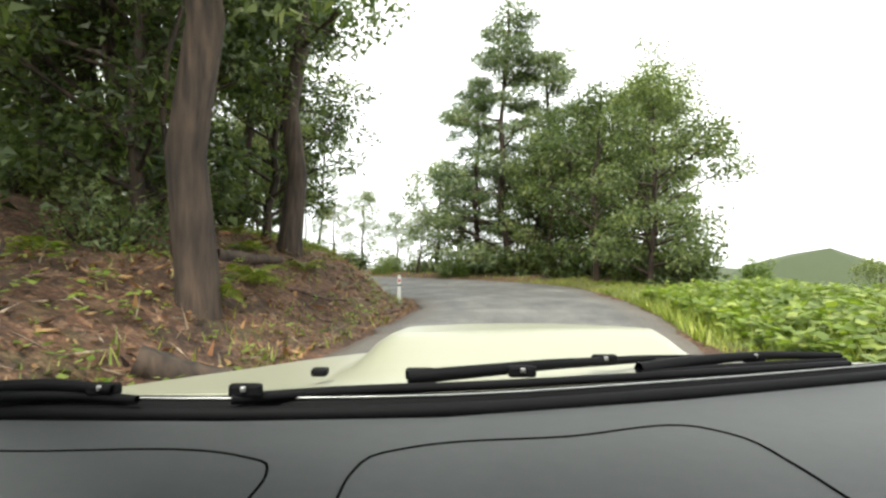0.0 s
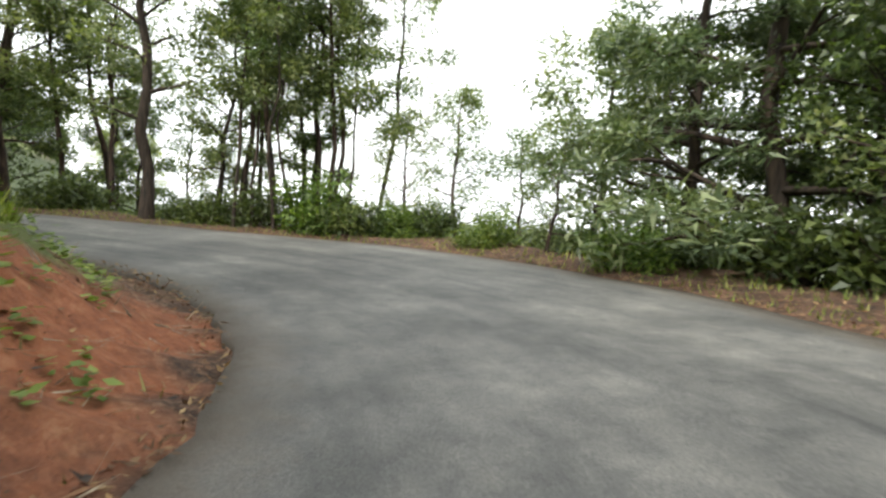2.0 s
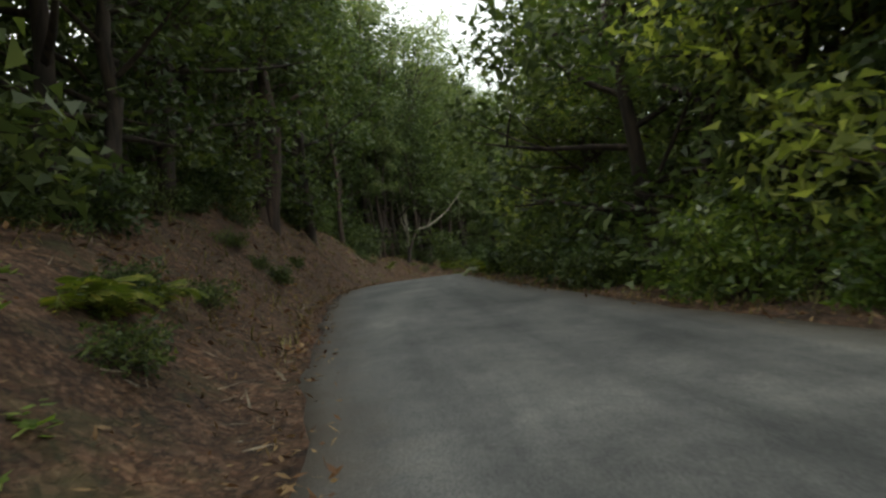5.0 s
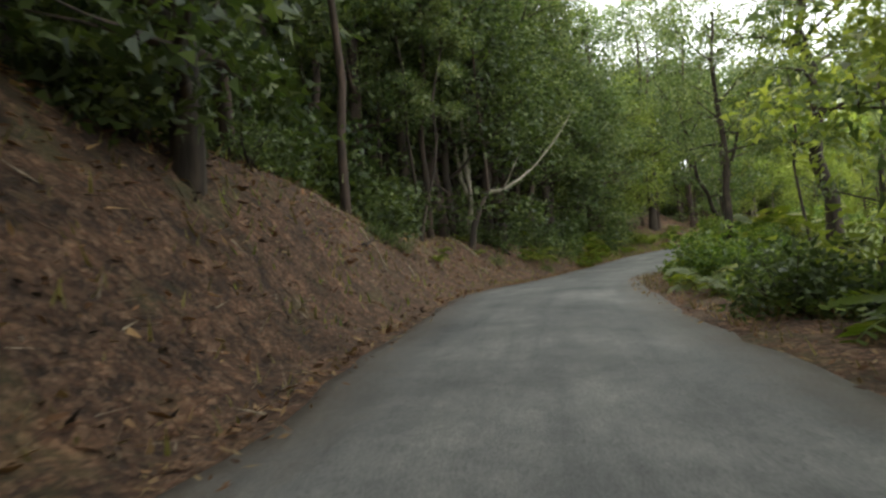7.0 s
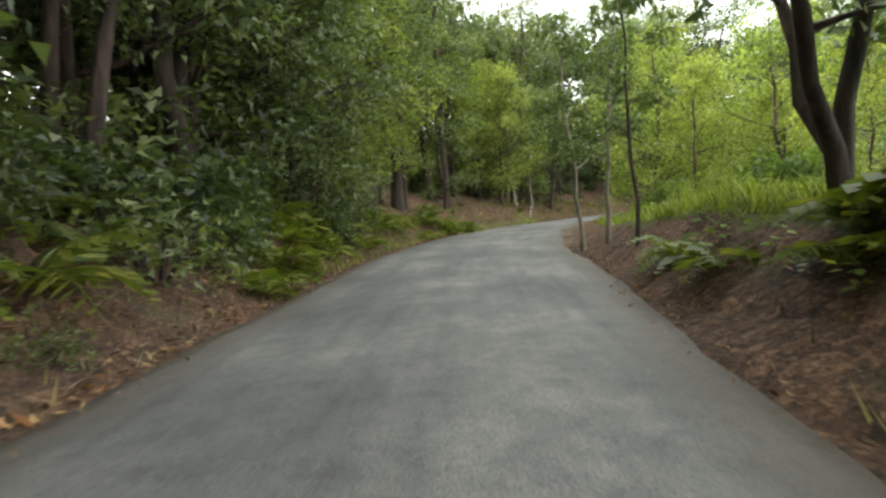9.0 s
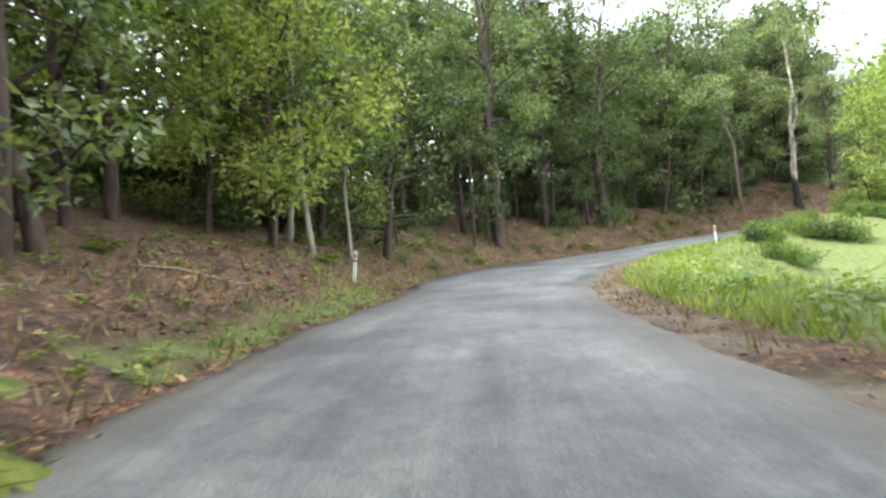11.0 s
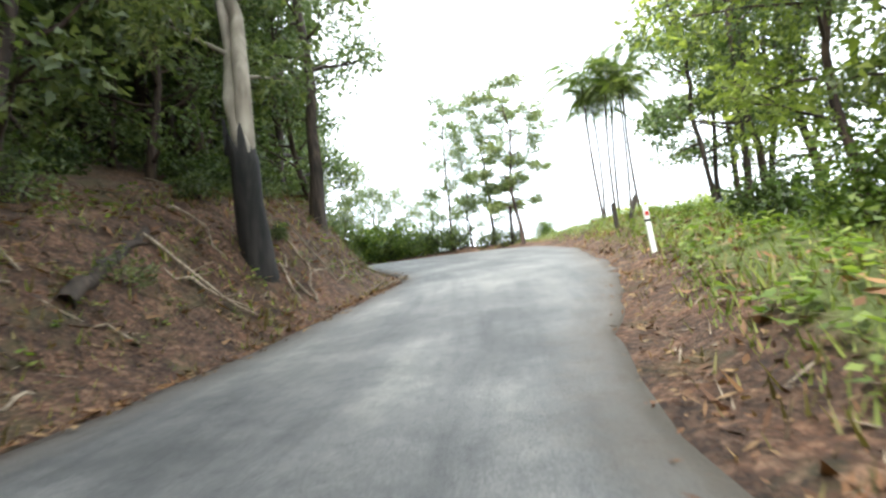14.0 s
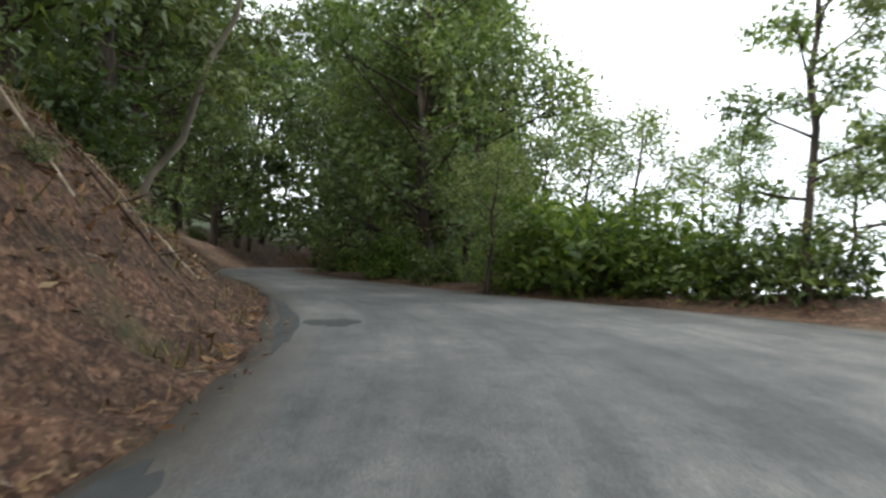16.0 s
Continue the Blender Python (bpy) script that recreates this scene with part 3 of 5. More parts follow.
def road_patch(s, off, length, width, seed):
    """A darker repair lying on the asphalt, with a ragged outline."""
    rng = np.random.default_rng(seed)
    waves = [(2, 0.14, rng.uniform(0, 6)), (3, 0.12, rng.uniform(0, 6)), (5, 0.09, rng.uniform(0, 6)), (9, 0.07, rng.uniform(0, 6)), (13, 0.05, rng.uniform(0, 6))]
    ring = []
    for k in range(48):
        a = 2 * np.pi * k / 48
        r = 1 + sum(amp * math.sin(h * a + ph) for h, amp, ph in waves)
        ring.append((s + math.sin(a) * length / 2 * r, off + math.cos(a) * width / 2 * r))
    bm = bmesh.new()
    rows = []
    for scale_, lift in ((1.0, -0.004), (0.985, 0.003), (0.5, 0.005)):
        row = []
        for a, b in ring:
            ss, oo = s + (a - s) * scale_, off + (b - off) * scale_
            x, y = road_place(ss, oo)
            f = (ss + 36.0) / 0.5
            i = int(f)
            q = ROAD[i] * (1 - f + i) + ROAD[i + 1] * (f - i)
            row.append(bm.verts.new((x, y, q[2] + q[5] * min(oo, 8) + lift - 0.035 * ((2 * oo - q[3] - q[4]) / (q[4] - q[3])) ** 4 + 0.004)))
        rows.append(row)
    for r0, r1 in zip(rows, rows[1:]):
        for k in range(48):
            bm.faces.new((r0[k], r0[(k + 1) % 48], r1[(k + 1) % 48], r1[k]))
    bm.faces.new(rows[-1])
    ob = new("road_patch", bm_mesh("road_patch", bm, PATCH))
    return tagged(ob, "dark ragged asphalt repair on the worn road", "road patch", "road repairs", "structure")


build_ground()
build_road()
for row in ((113.0, -3.95, 11.0, 0.8, 1), (114.6, -3.3, 1.5, 2.0, 2), (110.4, 1.75, 2.2, 0.5, 3), (114.2, 1.7, 2.4, 0.5, 4), (119.4, 0.7, 1.6, 0.8, 5), (123.4, 0.6, 2.6, 0.5, 7),
            (152.4, -1.85, 4.0, 0.3, 6), (151.9, -1.2, 0.6, 0.75, 8), (147.6, -1.75, 1.1, 0.5, 9)):
    road_patch(*row)


# ---- trees ----
def limb_line(rng, start, way, length, bend=0.25, n=5):
    pts, d, p = [np.array(start, float)], np.array(way, float), np.array(start, float)
    for _ in range(n - 1):
        d = d / np.linalg.norm(d) + rng.normal(0, bend, 3) * 0.5
        p = p + d / np.linalg.norm(d) * length / (n - 1)
        pts.append(p)
    return np.array(pts)


def charred(line, radii, rng):
    """A black sleeve round the foot of a trunk, its upper rim burnt to a ragged edge."""
    v, f = tube(line, radii, 13, 0.05, rng)
    v[-13:, 2] += rng.uniform(-0.7, 0.35, 13)
    v[-26:-13, 2] += rng.uniform(-0.15, 0.15, 13)
    return v, f


def grow(name, seed, height, radius, bare, spread, limbs, leaves, leaf, bark, label, blade=(0.3, 0.13), droop=0.3, flat=1.0,
         shape="round", lean=0.0, fork=1, cluster=0.34, low_bark=None, rise=0.35, split=0.0):
    """A tree: tapered wobbly trunk or trunks, limbs, and a crown of leaf clusters at the limbs' ends."""
    rng = np.random.default_rng(seed)
    wood, centres, radii = [], [], []
    tree = thing(name, label, "tree")
    for stem in range(fork):
        az0 = rng.uniform(0, 6.28)
        lean_k = lean if fork == 1 else rng.uniform(0.14, 0.32)
        n = 11
        f = np.linspace(0, 1, n)
        line = np.zeros((n, 3))
        walk_xy = np.cumsum(rng.normal(0, height * 0.012, (n, 2)), axis=0)
        walk_xy[:3] *= np.array([[0], [0.3], [0.6]])
        line[:, 2] = (f + 0.09 * f) * height * (1 if stem == 0 else rng.uniform(0.7, 0.95)) - height * 0.09
        line[:, :2] = walk_xy + np.outer(np.clip((f - split) / (1 - split), 0, 1)**1.2 * height * lean_k, (math.cos(az0 + stem * 2.4), math.sin(az0 + stem * 2.4)))
        if split and stem:
            line[:, :2] += shared - walk_xy * np.clip(1 - (f - split) / 0.15, 0, 1)[:, None]
        shared = walk_xy * np.clip(1 - (f - split) / 0.15, 0, 1)[:, None] if stem == 0 else shared
        taper = radius * (0.72 if fork > 1 else 1) * (1 - 0.86 * f) + 0.015
        taper[0] *= 1.35
        taper[1] *= 1.12
        wood.append(tube(line, taper, 9, 0.13, rng))
        top = line[-1]
        centres.append(top)
        radii.append(spread * cluster * 0.8)
        for k in range(limbs // fork):
            u = bare + (0.97 - bare) * (k + rng.uniform(0.1, 0.9)) / (limbs // fork)
            at = np.array([np.interp(u, f, line[:, a]) for a in range(3)])
            w = (u - bare) / (1 - bare)
            reach = {"round": math.sin(math.pi * min(0.97, 0.22 + 0.72 * w)), "cone": 1.05 - 0.85 * w, "top": 0.45 + 0.55 * w, "column": 0.75 - 0.25 * w}[shape]
            length = spread * reach * rng.uniform(0.7, 1.15)
            az = k * 2.39996 + stem * 1.1 + rng.uniform(-0.5, 0.5)
            up = rise + 0.5 * w + rng.uniform(-0.2, 0.2)
            pts = limb_line(rng, at, (math.cos(az), math.sin(az), up), length)
            r0 = max(0.02, np.interp(u, f, taper) * 0.55)
            wood.append(tube(pts, np.linspace(r0, 0.012, 5), 4 if leaves > 3000 else 3))
            size = spread * cluster * rng.uniform(0.7, 1.2)
            centres += [pts[-1], pts[-2] + rng.normal(0, size * 0.4, 3)]
            radii += [size, size * 0.75]
            for _ in range(2 if leaves > 3000 else 0):
                twig = limb_line(rng, pts[rng.integers(2, 4)], (math.cos(az + rng.uniform(-1.2, 1.2)), math.sin(az + rng.uniform(-1.2, 1.2)), up * 0.6), length * 0.55, 0.3, 4)
                wood.append(tube(twig, np.linspace(r0 * 0.45, 0.008, 4), 3))
                centres.append(twig[-1])
                radii.append(size * 0.7)
    wv, wf = joined(wood)
    part_of("trunk", mesh_of("trunk", wv, wf, bark), tree)
    if low_bark is not None:
        fl = np.linspace(0, 0.36, 6)
        sock = np.array([[np.interp(a, f, line[:, c]) for c in range(3)] for a in fl])
        part_of("burnt_base", mesh_of("burnt_base", *charred(sock, np.interp(fl, f, taper) * 1.5 + 0.03, rng), low_bark), tree, "charred black bark round the foot")
    lv, lf = leaf_blades(rng, centres, radii, leaves, blade[0], blade[1], droop, flat)
    part_of("crown", mesh_of("crown", lv, lf, leaf, False), tree)
    return tree


PARK = pose(0, 0, -400)
SPECIES = {}


def species(key, *rows):
    SPECIES[key] = [grow(*a, **k) for a, k in rows]


species("gum", *[(("gum_tree", 10 + q, 17.0, 0.14, 0.4, 3.5, 17, 4400, LEAF_GUM, BARK_BROWN, "tall slender gum tree with an open grey-green crown"),
                  dict(blade=(0.27, 0.135), droop=0.5, shape="top", cluster=0.29)) for q in range(3)])
species("dense", *[(("forest_tree", 20 + q, 11.0, 0.2, 0.14, 3.4, 20, 4700, LEAF_DARK, BARK_DARK, "dense dark green forest tree with low branches"),
                    dict(blade=(0.27, 0.155), droop=0.25, shape="round", cluster=0.36)) for q in range(3)])
species("light", *[(("wattle_tree", 30 + q, 9.5, 0.15, 0.12, 3.0, 18, 4400, LEAF_GUM, BARK_BROWN, "rounded mid-green wattle tree in full leaf"),
                    dict(blade=(0.25, 0.14), droop=0.35, shape="round", cluster=0.36)) for q in range(2)])
species("oak", *[(("she_oak", 40 + q, 16.0, 0.26, 0.1, 4.2, 34, 15000, LEAF_OAK, BARK_DARK, "tall she-oak with layered dark needle foliage"),
                  dict(blade=(0.4, 0.1), droop=0.1, flat=0.42, shape="cone", cluster=0.27, rise=0.0)) for q in range(2)])
species("old", (("old_gum_tree", 50, 15.0, 0.34, 0.28, 4.8, 18, 5000, LEAF_DARK, BARK_BROWN, "old gum tree with thick dark rough-barked trunk"),
                dict(blade=(0.27, 0.14), shape="top", cluster=0.3)),
        (("old_gum_tree", 51, 16.0, 0.3, 0.32, 4.4, 16, 4800, LEAF_GUM, BARK_DARK, "old gum tree with thick dark rough-barked trunk"),
         dict(blade=(0.27, 0.14), shape="top", cluster=0.3)))
species("pale", (("pale_gum_tree", 60, 14.0, 0.22, 0.4, 3.8, 16, 5500, LEAF_GUM, BARK_PALE, "pale smooth-barked gum tree with a sparse crown"),
                 dict(blade=(0.26, 0.1), droop=0.5, shape="top", cluster=0.23, fork=3, split=0.2, rise=0.15)),
        (("pale_gum_tree", 61, 15.0, 0.26, 0.4, 3.6, 14, 4500, LEAF_GUM, BARK_PALE, "white-limbed gum tree with a charred foot"),
         dict(blade=(0.26, 0.1), droop=0.5, shape="top", cluster=0.23, low_bark=BARK_BURNT, fork=2, split=0.3)))
species("pole", *[(("slender_sapling", 70 + q, 12.0, 0.06, 0.4, 1.6, 12, 2400, LEAF_GUM, BARK_DARK, "thin dark sapling with a small sparse crown"),
                   dict(blade=(0.25, 0.1), droop=0.5, shape="column", cluster=0.34)) for q in range(3)])
species("slim", *[(("pale_sapling", 75 + q, 9.0, 0.085, 0.4, 1.7, 10, 2200, LEAF_GUM, BARK_PALE, "slender pale-barked leaning tree in the undergrowth"),
                   dict(blade=(0.24, 0.11), droop=0.4, shape="column", cluster=0.36)) for q in range(2)])
species("bare", *[(("bare_pole_tree", 79 + q, 10.0, 0.085, 0.82, 1.3, 8, 500, LEAF_GUM, BARK_BROWN, "thin leaning trunk, bare but for its tip"),
                   dict(blade=(0.24, 0.1), droop=0.4, shape="column", cluster=0.3)) for q in range(1)])
species("limby", *[(("limby_tree", 88 + q, 9.5, 0.16, 0.36, 4.0, 24, 4200, LEAF_GUM, BARK_DARK, "dark tree forking low into many bare limbs"),
                   dict(blade=(0.22, 0.12), shape="top", cluster=0.2, fork=3, split=0.16)) for q in range(1)])
species("airy", *[(("airy_tree", 76 + q, 11.0, 0.1, 0.25, 2.6, 20, 4600, LEAF_GUM, BARK_DARK, "thin airy tree with small leaf clumps against the sky"),
                   dict(blade=(0.2, 0.11), droop=0.4, shape="column", cluster=0.24)) for q in range(2)])
species("spread", *[(("spreading_tree", 80 + q, 8.5, 0.13, 0.36, 4.2, 24, 9500, LEAF_SUNNY, BARK_DARK, "spreading many-stemmed tree with dark limbs"),
                     dict(blade=(0.25, 0.12), shape="top", cluster=0.3, fork=3)) for q in range(1)])
species("tuft", *[(("tufted_tree", 84 + q, 11.0, 0.15, 0.3, 3.8, 20, 9500, LEAF_GUM, BARK_BROWN, "open tree with tufted leaf clumps against the sky"),
                   dict(blade=(0.25, 0.13), droop=0.3, shape="top", cluster=0.22, flat=0.7)) for q in range(2)])
species("sunny", *[(("sunlit_tree", 36 + q, 9.0, 0.1, 0.16, 2.9, 18, 6000, LEAF_SUNNY, BARK_BROWN, "leafy tree beside the road, sunlight put into its light yellow-green leaf colour"),
                    dict(blade=(0.22, 0.12), droop=0.35, shape="round", cluster=0.34)) for q in range(2)])
species("fine", *[(("leafy_tree", 24 + q, 10.0, 0.17, 0.12, 3.5, 28, 13000, LEAF_DARK if q else LEAF_GUM, BARK_DARK, "broad leafy tree close to the road"),
                   dict(blade=(0.23, 0.13), droop=0.3, shape="round", cluster=0.34)) for q in range(2)])
species("back", *[(("background_tree", 90 + q, 12.0, 0.17, 0.1, 3.6, 13, 2400, LEAF_DARK, BARK_DARK, "dark tree deep in the forest"),
                   dict(blade=(0.48, 0.3), droop=0.3, shape="round", cluster=0.42)) for q in range(2)])


def bush(name, seed, height, spread, leaves, leaf, label, blade=(0.24, 0.13), flat=1.0):
    rng = np.random.default_rng(seed)
    shrub = thing(name, label, "shrub")
    wood, centres, radii = [], [], []
    for k in range(9):
        az = k * 2.4 + rng.uniform(-0.4, 0.4)
        pts = limb_line(rng, (0, 0, -0.15), (math.cos(az) * 0.6, math.sin(az) * 0.6, rng.uniform(0.5, 1.3)), height * rng.uniform(0.6, 1.0), 0.3, 4)
        pts[:, :2] *= spread / height
        wood.append(tube(pts, np.linspace(0.03, 0.008, 4), 4))
        centres += [pts[-1], pts[-2], pts[-3] + np.array([math.cos(az), math.sin(az), 0]) * spread * 0.3]
        radii += [spread * rng.uniform(0.24, 0.36), spread * 0.34, spread * 0.32]
    part_of("stem", mesh_of("stem", *joined(wood), BARK_DARK), shrub)
    part_of("foliage", mesh_of("foliage", *leaf_blades(rng, centres, radii, leaves, *blade, 0.2, flat), leaf, False), shrub)
    return shrub


SPECIES["bush"] = [bush("dark_shrub", 100 + q, 1.7, 1.6, 1100, LEAF_DARK, "dark green leafy shrub under the trees", (0.22, 0.12)) for q in range(2)]
SPECIES["bright"] = [bush("green_shrub", 110 + q, 1.8, 1.7, 2300, LEAF_BRIGHT, "bright green leafy roadside shrub", (0.19, 0.1)) for q in range(2)]
SPECIES["twiggy"] = [bush("dry_shrub", 120 + q, 1.5, 1.4, 600, LEAF_GUM, "thin twiggy half-bare shrub", (0.16, 0.07)) for q in range(2)]


def frond_mesh(name, length, width, leaf, arch, pairs, seed, blade=0.05):
    """A feathered frond along +x that arches over and droops."""
    rng = np.random.default_rng(seed)
    u = np.linspace(0, 1, 9)
    spine = np.stack([length * (u - 0.18 * u**2), 0 * u, arch * length * (1.3 * u - 1.75 * u**2)], 1)
    pieces = [tube(spine, np.linspace(0.018, 0.004, 9), 4)]
    verts, faces = [], []
    for k in range(pairs):
        w = (k + 1) / (pairs + 1)
        p = np.array([np.interp(w, u, spine[:, c]) for c in range(3)])
        ln = width * math.sin(math.pi * min(0.95, 0.18 + 0.8 * w)) * rng.uniform(0.85, 1.1)
        for side in (-1, 1):
            tip = p + np.array([ln * 0.45, side * ln, -ln * rng.uniform(0.2, 0.5)])
            mid = (p + tip) / 2 + np.array([blade * length, 0, 0.04 * ln])
            mid2 = (p + tip) / 2 - np.array([blade * length, 0, -0.02 * ln])
            b = len(verts)
            verts += [p, mid, tip, mid2]
            faces.append((b, b + 1, b + 2, b + 3))
    pieces.append((np.array(verts), np.array(faces)))
    return mesh_of(name, *joined(pieces), leaf, False)


def fern(seed, size=1.0):
    plant = thing("fern", "arching green and yellowing bracken fern", "fern")
    rng = np.random.default_rng(seed)
    me = frond_mesh("frond", 1.0 * size, 0.3 * size, LEAF_FERN, 0.55, 11, seed)
    for k in range(8):
        part_of("frond", me, plant, m=pose(0, 0, 0, rng.uniform(-12, 12), rng.uniform(-35, 5), k * 45 + rng.uniform(-15, 15)))
    return plant


SPECIES["fern"] = [fern(130), fern(131, 1.25)]


def palm(seed, height, lean):
    tree = thing("palm_tree", "tall thin-trunked palm with drooping feathered fronds", "palm tree")
    rng = np.random.default_rng(seed)
    f = np.linspace(0, 1, 9)
    line = np.stack([lean * f**1.5 * height, 0.02 * height * np.sin(f * 3), f * height - 0.4], 1)
    part_of("trunk", mesh_of("trunk", *tube(line, 0.095 - 0.04 * f, 9, 0.05, rng), BARK_BROWN), tree)
    me = frond_mesh("frond", 3.9, 0.95, LEAF_PALM, 0.6, 28, seed, 0.013)
    for k in range(13):
        part_of("frond", me, tree, m=Matrix.Translation(line[-1]) @ pose(0, 0, 0, rng.uniform(-15, 15), rng.uniform(-55, 40), k * 27.7 + rng.uniform(-10, 10)))
    return tree


SPECIES["palm"] = [palm(140, 10.0, 0.05), palm(141, 9.0, -0.06)]


def tree_fern(seed):
    tree = thing("tree_fern", "tree fern with dark trunk and flat frond crown", "tree fern")
    rng = np.random.default_rng(seed)
    f = np.linspace(0, 1, 7)
    line = np.stack([0.1 * f, 0.05 * np.sin(4 * f), f * 3.2 - 0.3], 1)
    part_of("trunk", mesh_of("trunk", *tube(line, 0.15 - 0.04 * f, 9, 0.12, rng), BARK_DARK), tree)
    me = frond_mesh("frond", 1.9, 0.5, LEAF_FERN, 0.35, 15, seed)
    for k in range(12):
        part_of("frond", me, tree, m=Matrix.Translation(line[-1]) @ pose(0, 0, 0, rng.uniform(-10, 10), rng.uniform(-25, 10), k * 30 + rng.uniform(-8, 8)))
    return tree


SPECIES["treefern"] = [tree_fern(150)]
USED = set()


def plant(key, x, y, scale_=1.0, turn=None, lean=0.0, which=None, rng=random, group="", wide=1.0):
    """Stand a plant of that kind on the ground at x, y; the first of each model is the model itself."""
    models = SPECIES[key]
    q = (which if which is not None else rng.randrange(len(models))) % len(models)
    z = float(land(x, y)[0])
    turn = rng.uniform(0, 360) if turn is None else turn
    m = pose(x, y, z, 0, lean, 0) @ pose(0, 0, 0, 0, 0, turn) @ Matrix.Diagonal((scale_ * wide, scale_ * wide, scale_, 1))
    if (key, q) in USED:
        ob = copy_thing(models[q], m @ Matrix.Diagonal([1 / c for c in models[q].scale] + [1]))
    else:
        USED.add((key, q))
        ob = models[q]
        ob.matrix_basis = m
    if group:
        ob["group"] = group
    return ob


def scatter(keys, s0, s1, off0, off1, n, seed, scale_=(0.8, 1.2), clear=0.8, group="forest trees", skip=()):
    """Plants at random over a stretch of the plan, kept off the asphalt; those in skip stay out."""
    rng = random.Random(seed)
    for k in range(n):
        key = rng.choice(keys)
        x, y = road_place(rng.uniform(s0, s1), rng.uniform(off0, off1))
        i, off = nearest(x, y)
        i, off = int(i[0]), float(off[0])
        if ROAD[i, 3] - clear < off < ROAD[i, 4] + clear or (abs(off) < 12 and not s0 - 8 < ROAD_S[i] < s1 + 8):
            continue
        size, lean, which, turn = rng.uniform(*scale_), rng.uniform(-4, 4), rng.randrange(len(SPECIES[key])), rng.uniform(0, 360)
        if k not in skip:
            plant(key, x, y, size, turn, lean, which, group=group)


# ---- the lower bend: trees one by one ----
def row_of(rows, group, first=0):
    for k, (key, x, y, size, which, lean) in enumerate(rows, first):
        plant(key, x, y, size, (k * 137.5) % 360, lean, which, group=group)


row_of([
    # after the first, three trees out of view added to shade the bank
    ("old", -3.4, 7.6, 1.0, 1, 0), ("dense", -7.8, 4.6, 1.0, 0, 0), ("dense", -9.6, 0.6, 1.0, 1, 0), ("old", -10.6, -3.4, 1.0, 0, 0),
    ("old", -3.6, 13.0, 0.9, 1, 3), ("old", -6.1, 21.7, 0.85, 1, 0), ("pole", -4.6, 9.6, 0.8, 0, 6), ("oak", 4.2, 34.5, 1.05, 0, 0),
    ("oak", 2.0, 36.5, 0.8, 1, 0), ("fine", 7.8, 20.8, 0.75, 0, 0), ("dense", 6.8, 24.6, 0.75, 1, 0), ("light", 8.4, 30.0, 0.95, 0, 0),
    ("light", -0.6, 39.4, 0.88, 1, 0), ("light", 0.8, 41.5, 1.0, 0, 0), ("dense", 9.3, 25.4, 0.8, 2, 0), ("fine", -5.2, 16.2, 0.75, 1, 0),
], "trees of the lower bend")
row_of([
    ("fine", -6.0, 11.0, 0.9, 1, 0), ("gum", 10.6, 28.5, 0.7, 0, 0), ("light", 5.6, 29.6, 0.8, 1, 0), ("dense", 7.8, 28.0, 0.75, 0, 0),
    ("dense", 6.4, 29.8, 0.8, 2, 0), ("dense", 5.2, 32.4, 0.7, 1, 0), ("bush", 7.2, 26.6, 1.3, 0, 0), ("bush", 5.7, 31.2, 1.3, 1, 0),
    ("bush", 4.4, 33.0, 1.3, 0, 0), ("bush", 8.7, 23.6, 1.3, 1, 0), ("bush", 6.4, 28.8, 1.2, 0, 0), ("bush", 9.6, 21.8, 1.3, 0, 0),
    ("bright", 2.6, 35.4, 0.9, 0, 0), ("oak", 11.5, 32.0, 0.8, 1, 0),
], "trees of the lower bend", 16)
row_of([
    ("gum", -10.4, 38.4, 0.78, 0, 0), ("gum", -12.3, 37.6, 0.85, 1, 0), ("gum", -14.3, 38.0, 0.9, 2, 2), ("pole", -11.2, 37.3, 0.95, 0, -3),
    ("pole", -12.7, 36.8, 1.0, 1, 0), ("pole", -13.1, 36.3, 1.0, 2, 2), ("pole", -11.5, 36.5, 0.9, 0, 5), ("old", -16.4, 35.5, 0.85, 1, 0),
    ("pale", -20.6, 32.3, 0.8, 0, -8), ("pole", -9.6, 38.6, 0.9, 1, 0), ("gum", -9.4, 40.5, 0.75, 1, 0), ("gum", -15.2, 40.5, 0.85, 0, 0),
    ("bush", 17.0, 15.0, 2.2, 0, 0), ("light", 20.8, 27.0, 0.57, 0, 0), ("light", -7.6, 39.8, 0.52, 1, 0), ("light", -5.6, 39.8, 0.58, 0, 0),
], "trees of the lower bend")
row_of([
    ("light", -3.2, 40.8, 0.55, 1, 0), ("gum", -11.6, 39.4, 0.85, 2, 0), ("dense", 7.0, 37.2, 1.05, 0, 0), ("dense", 9.8, 38.0, 1.1, 1, 0),
    ("dense", 5.6, 39.6, 0.9, 2, 0), ("oak", 6.4, 35.4, 0.95, 1, 0), ("bush", 3.4, 35.6, 1.2, 0, 0), ("dense", 12.4, 35.4, 1.0, 0, 0), ("bush", 0.2, 38.4, 1.4, 1, 0), ("bush", 1.9, 38.2, 1.5, 0, 0), ("bush", -2.2, 39.8, 1.2, 1, 0), ("light", 3.0, 39.6, 0.9, 1, 0),
], "trees of the lower bend", 16)
scatter(["dense", "gum", "old"], 4, 21, -13, -7.0, 13, 1, skip=(1, 3, 4, 6, 8, 12,))
scatter(["back"], 8, 22, -22, -13, 7, 2, skip=(0, 1, 2, 3, 4, 5, 6,))
scatter(["dense"], -3, 6, -11, -6.5, 4, 41, skip=(0, 1, 2, 3,))
scatter(["bush", "twiggy", "twiggy"], 4, 20, -10, -6.6, 16, 11, group="undergrowth", skip=(1, 3, 7, 10, 11, 14,))
scatter(["gum", "tuft", "dense", "gum"], 41, 52, 7.5, 15, 9, 3, (0.8, 1.05))
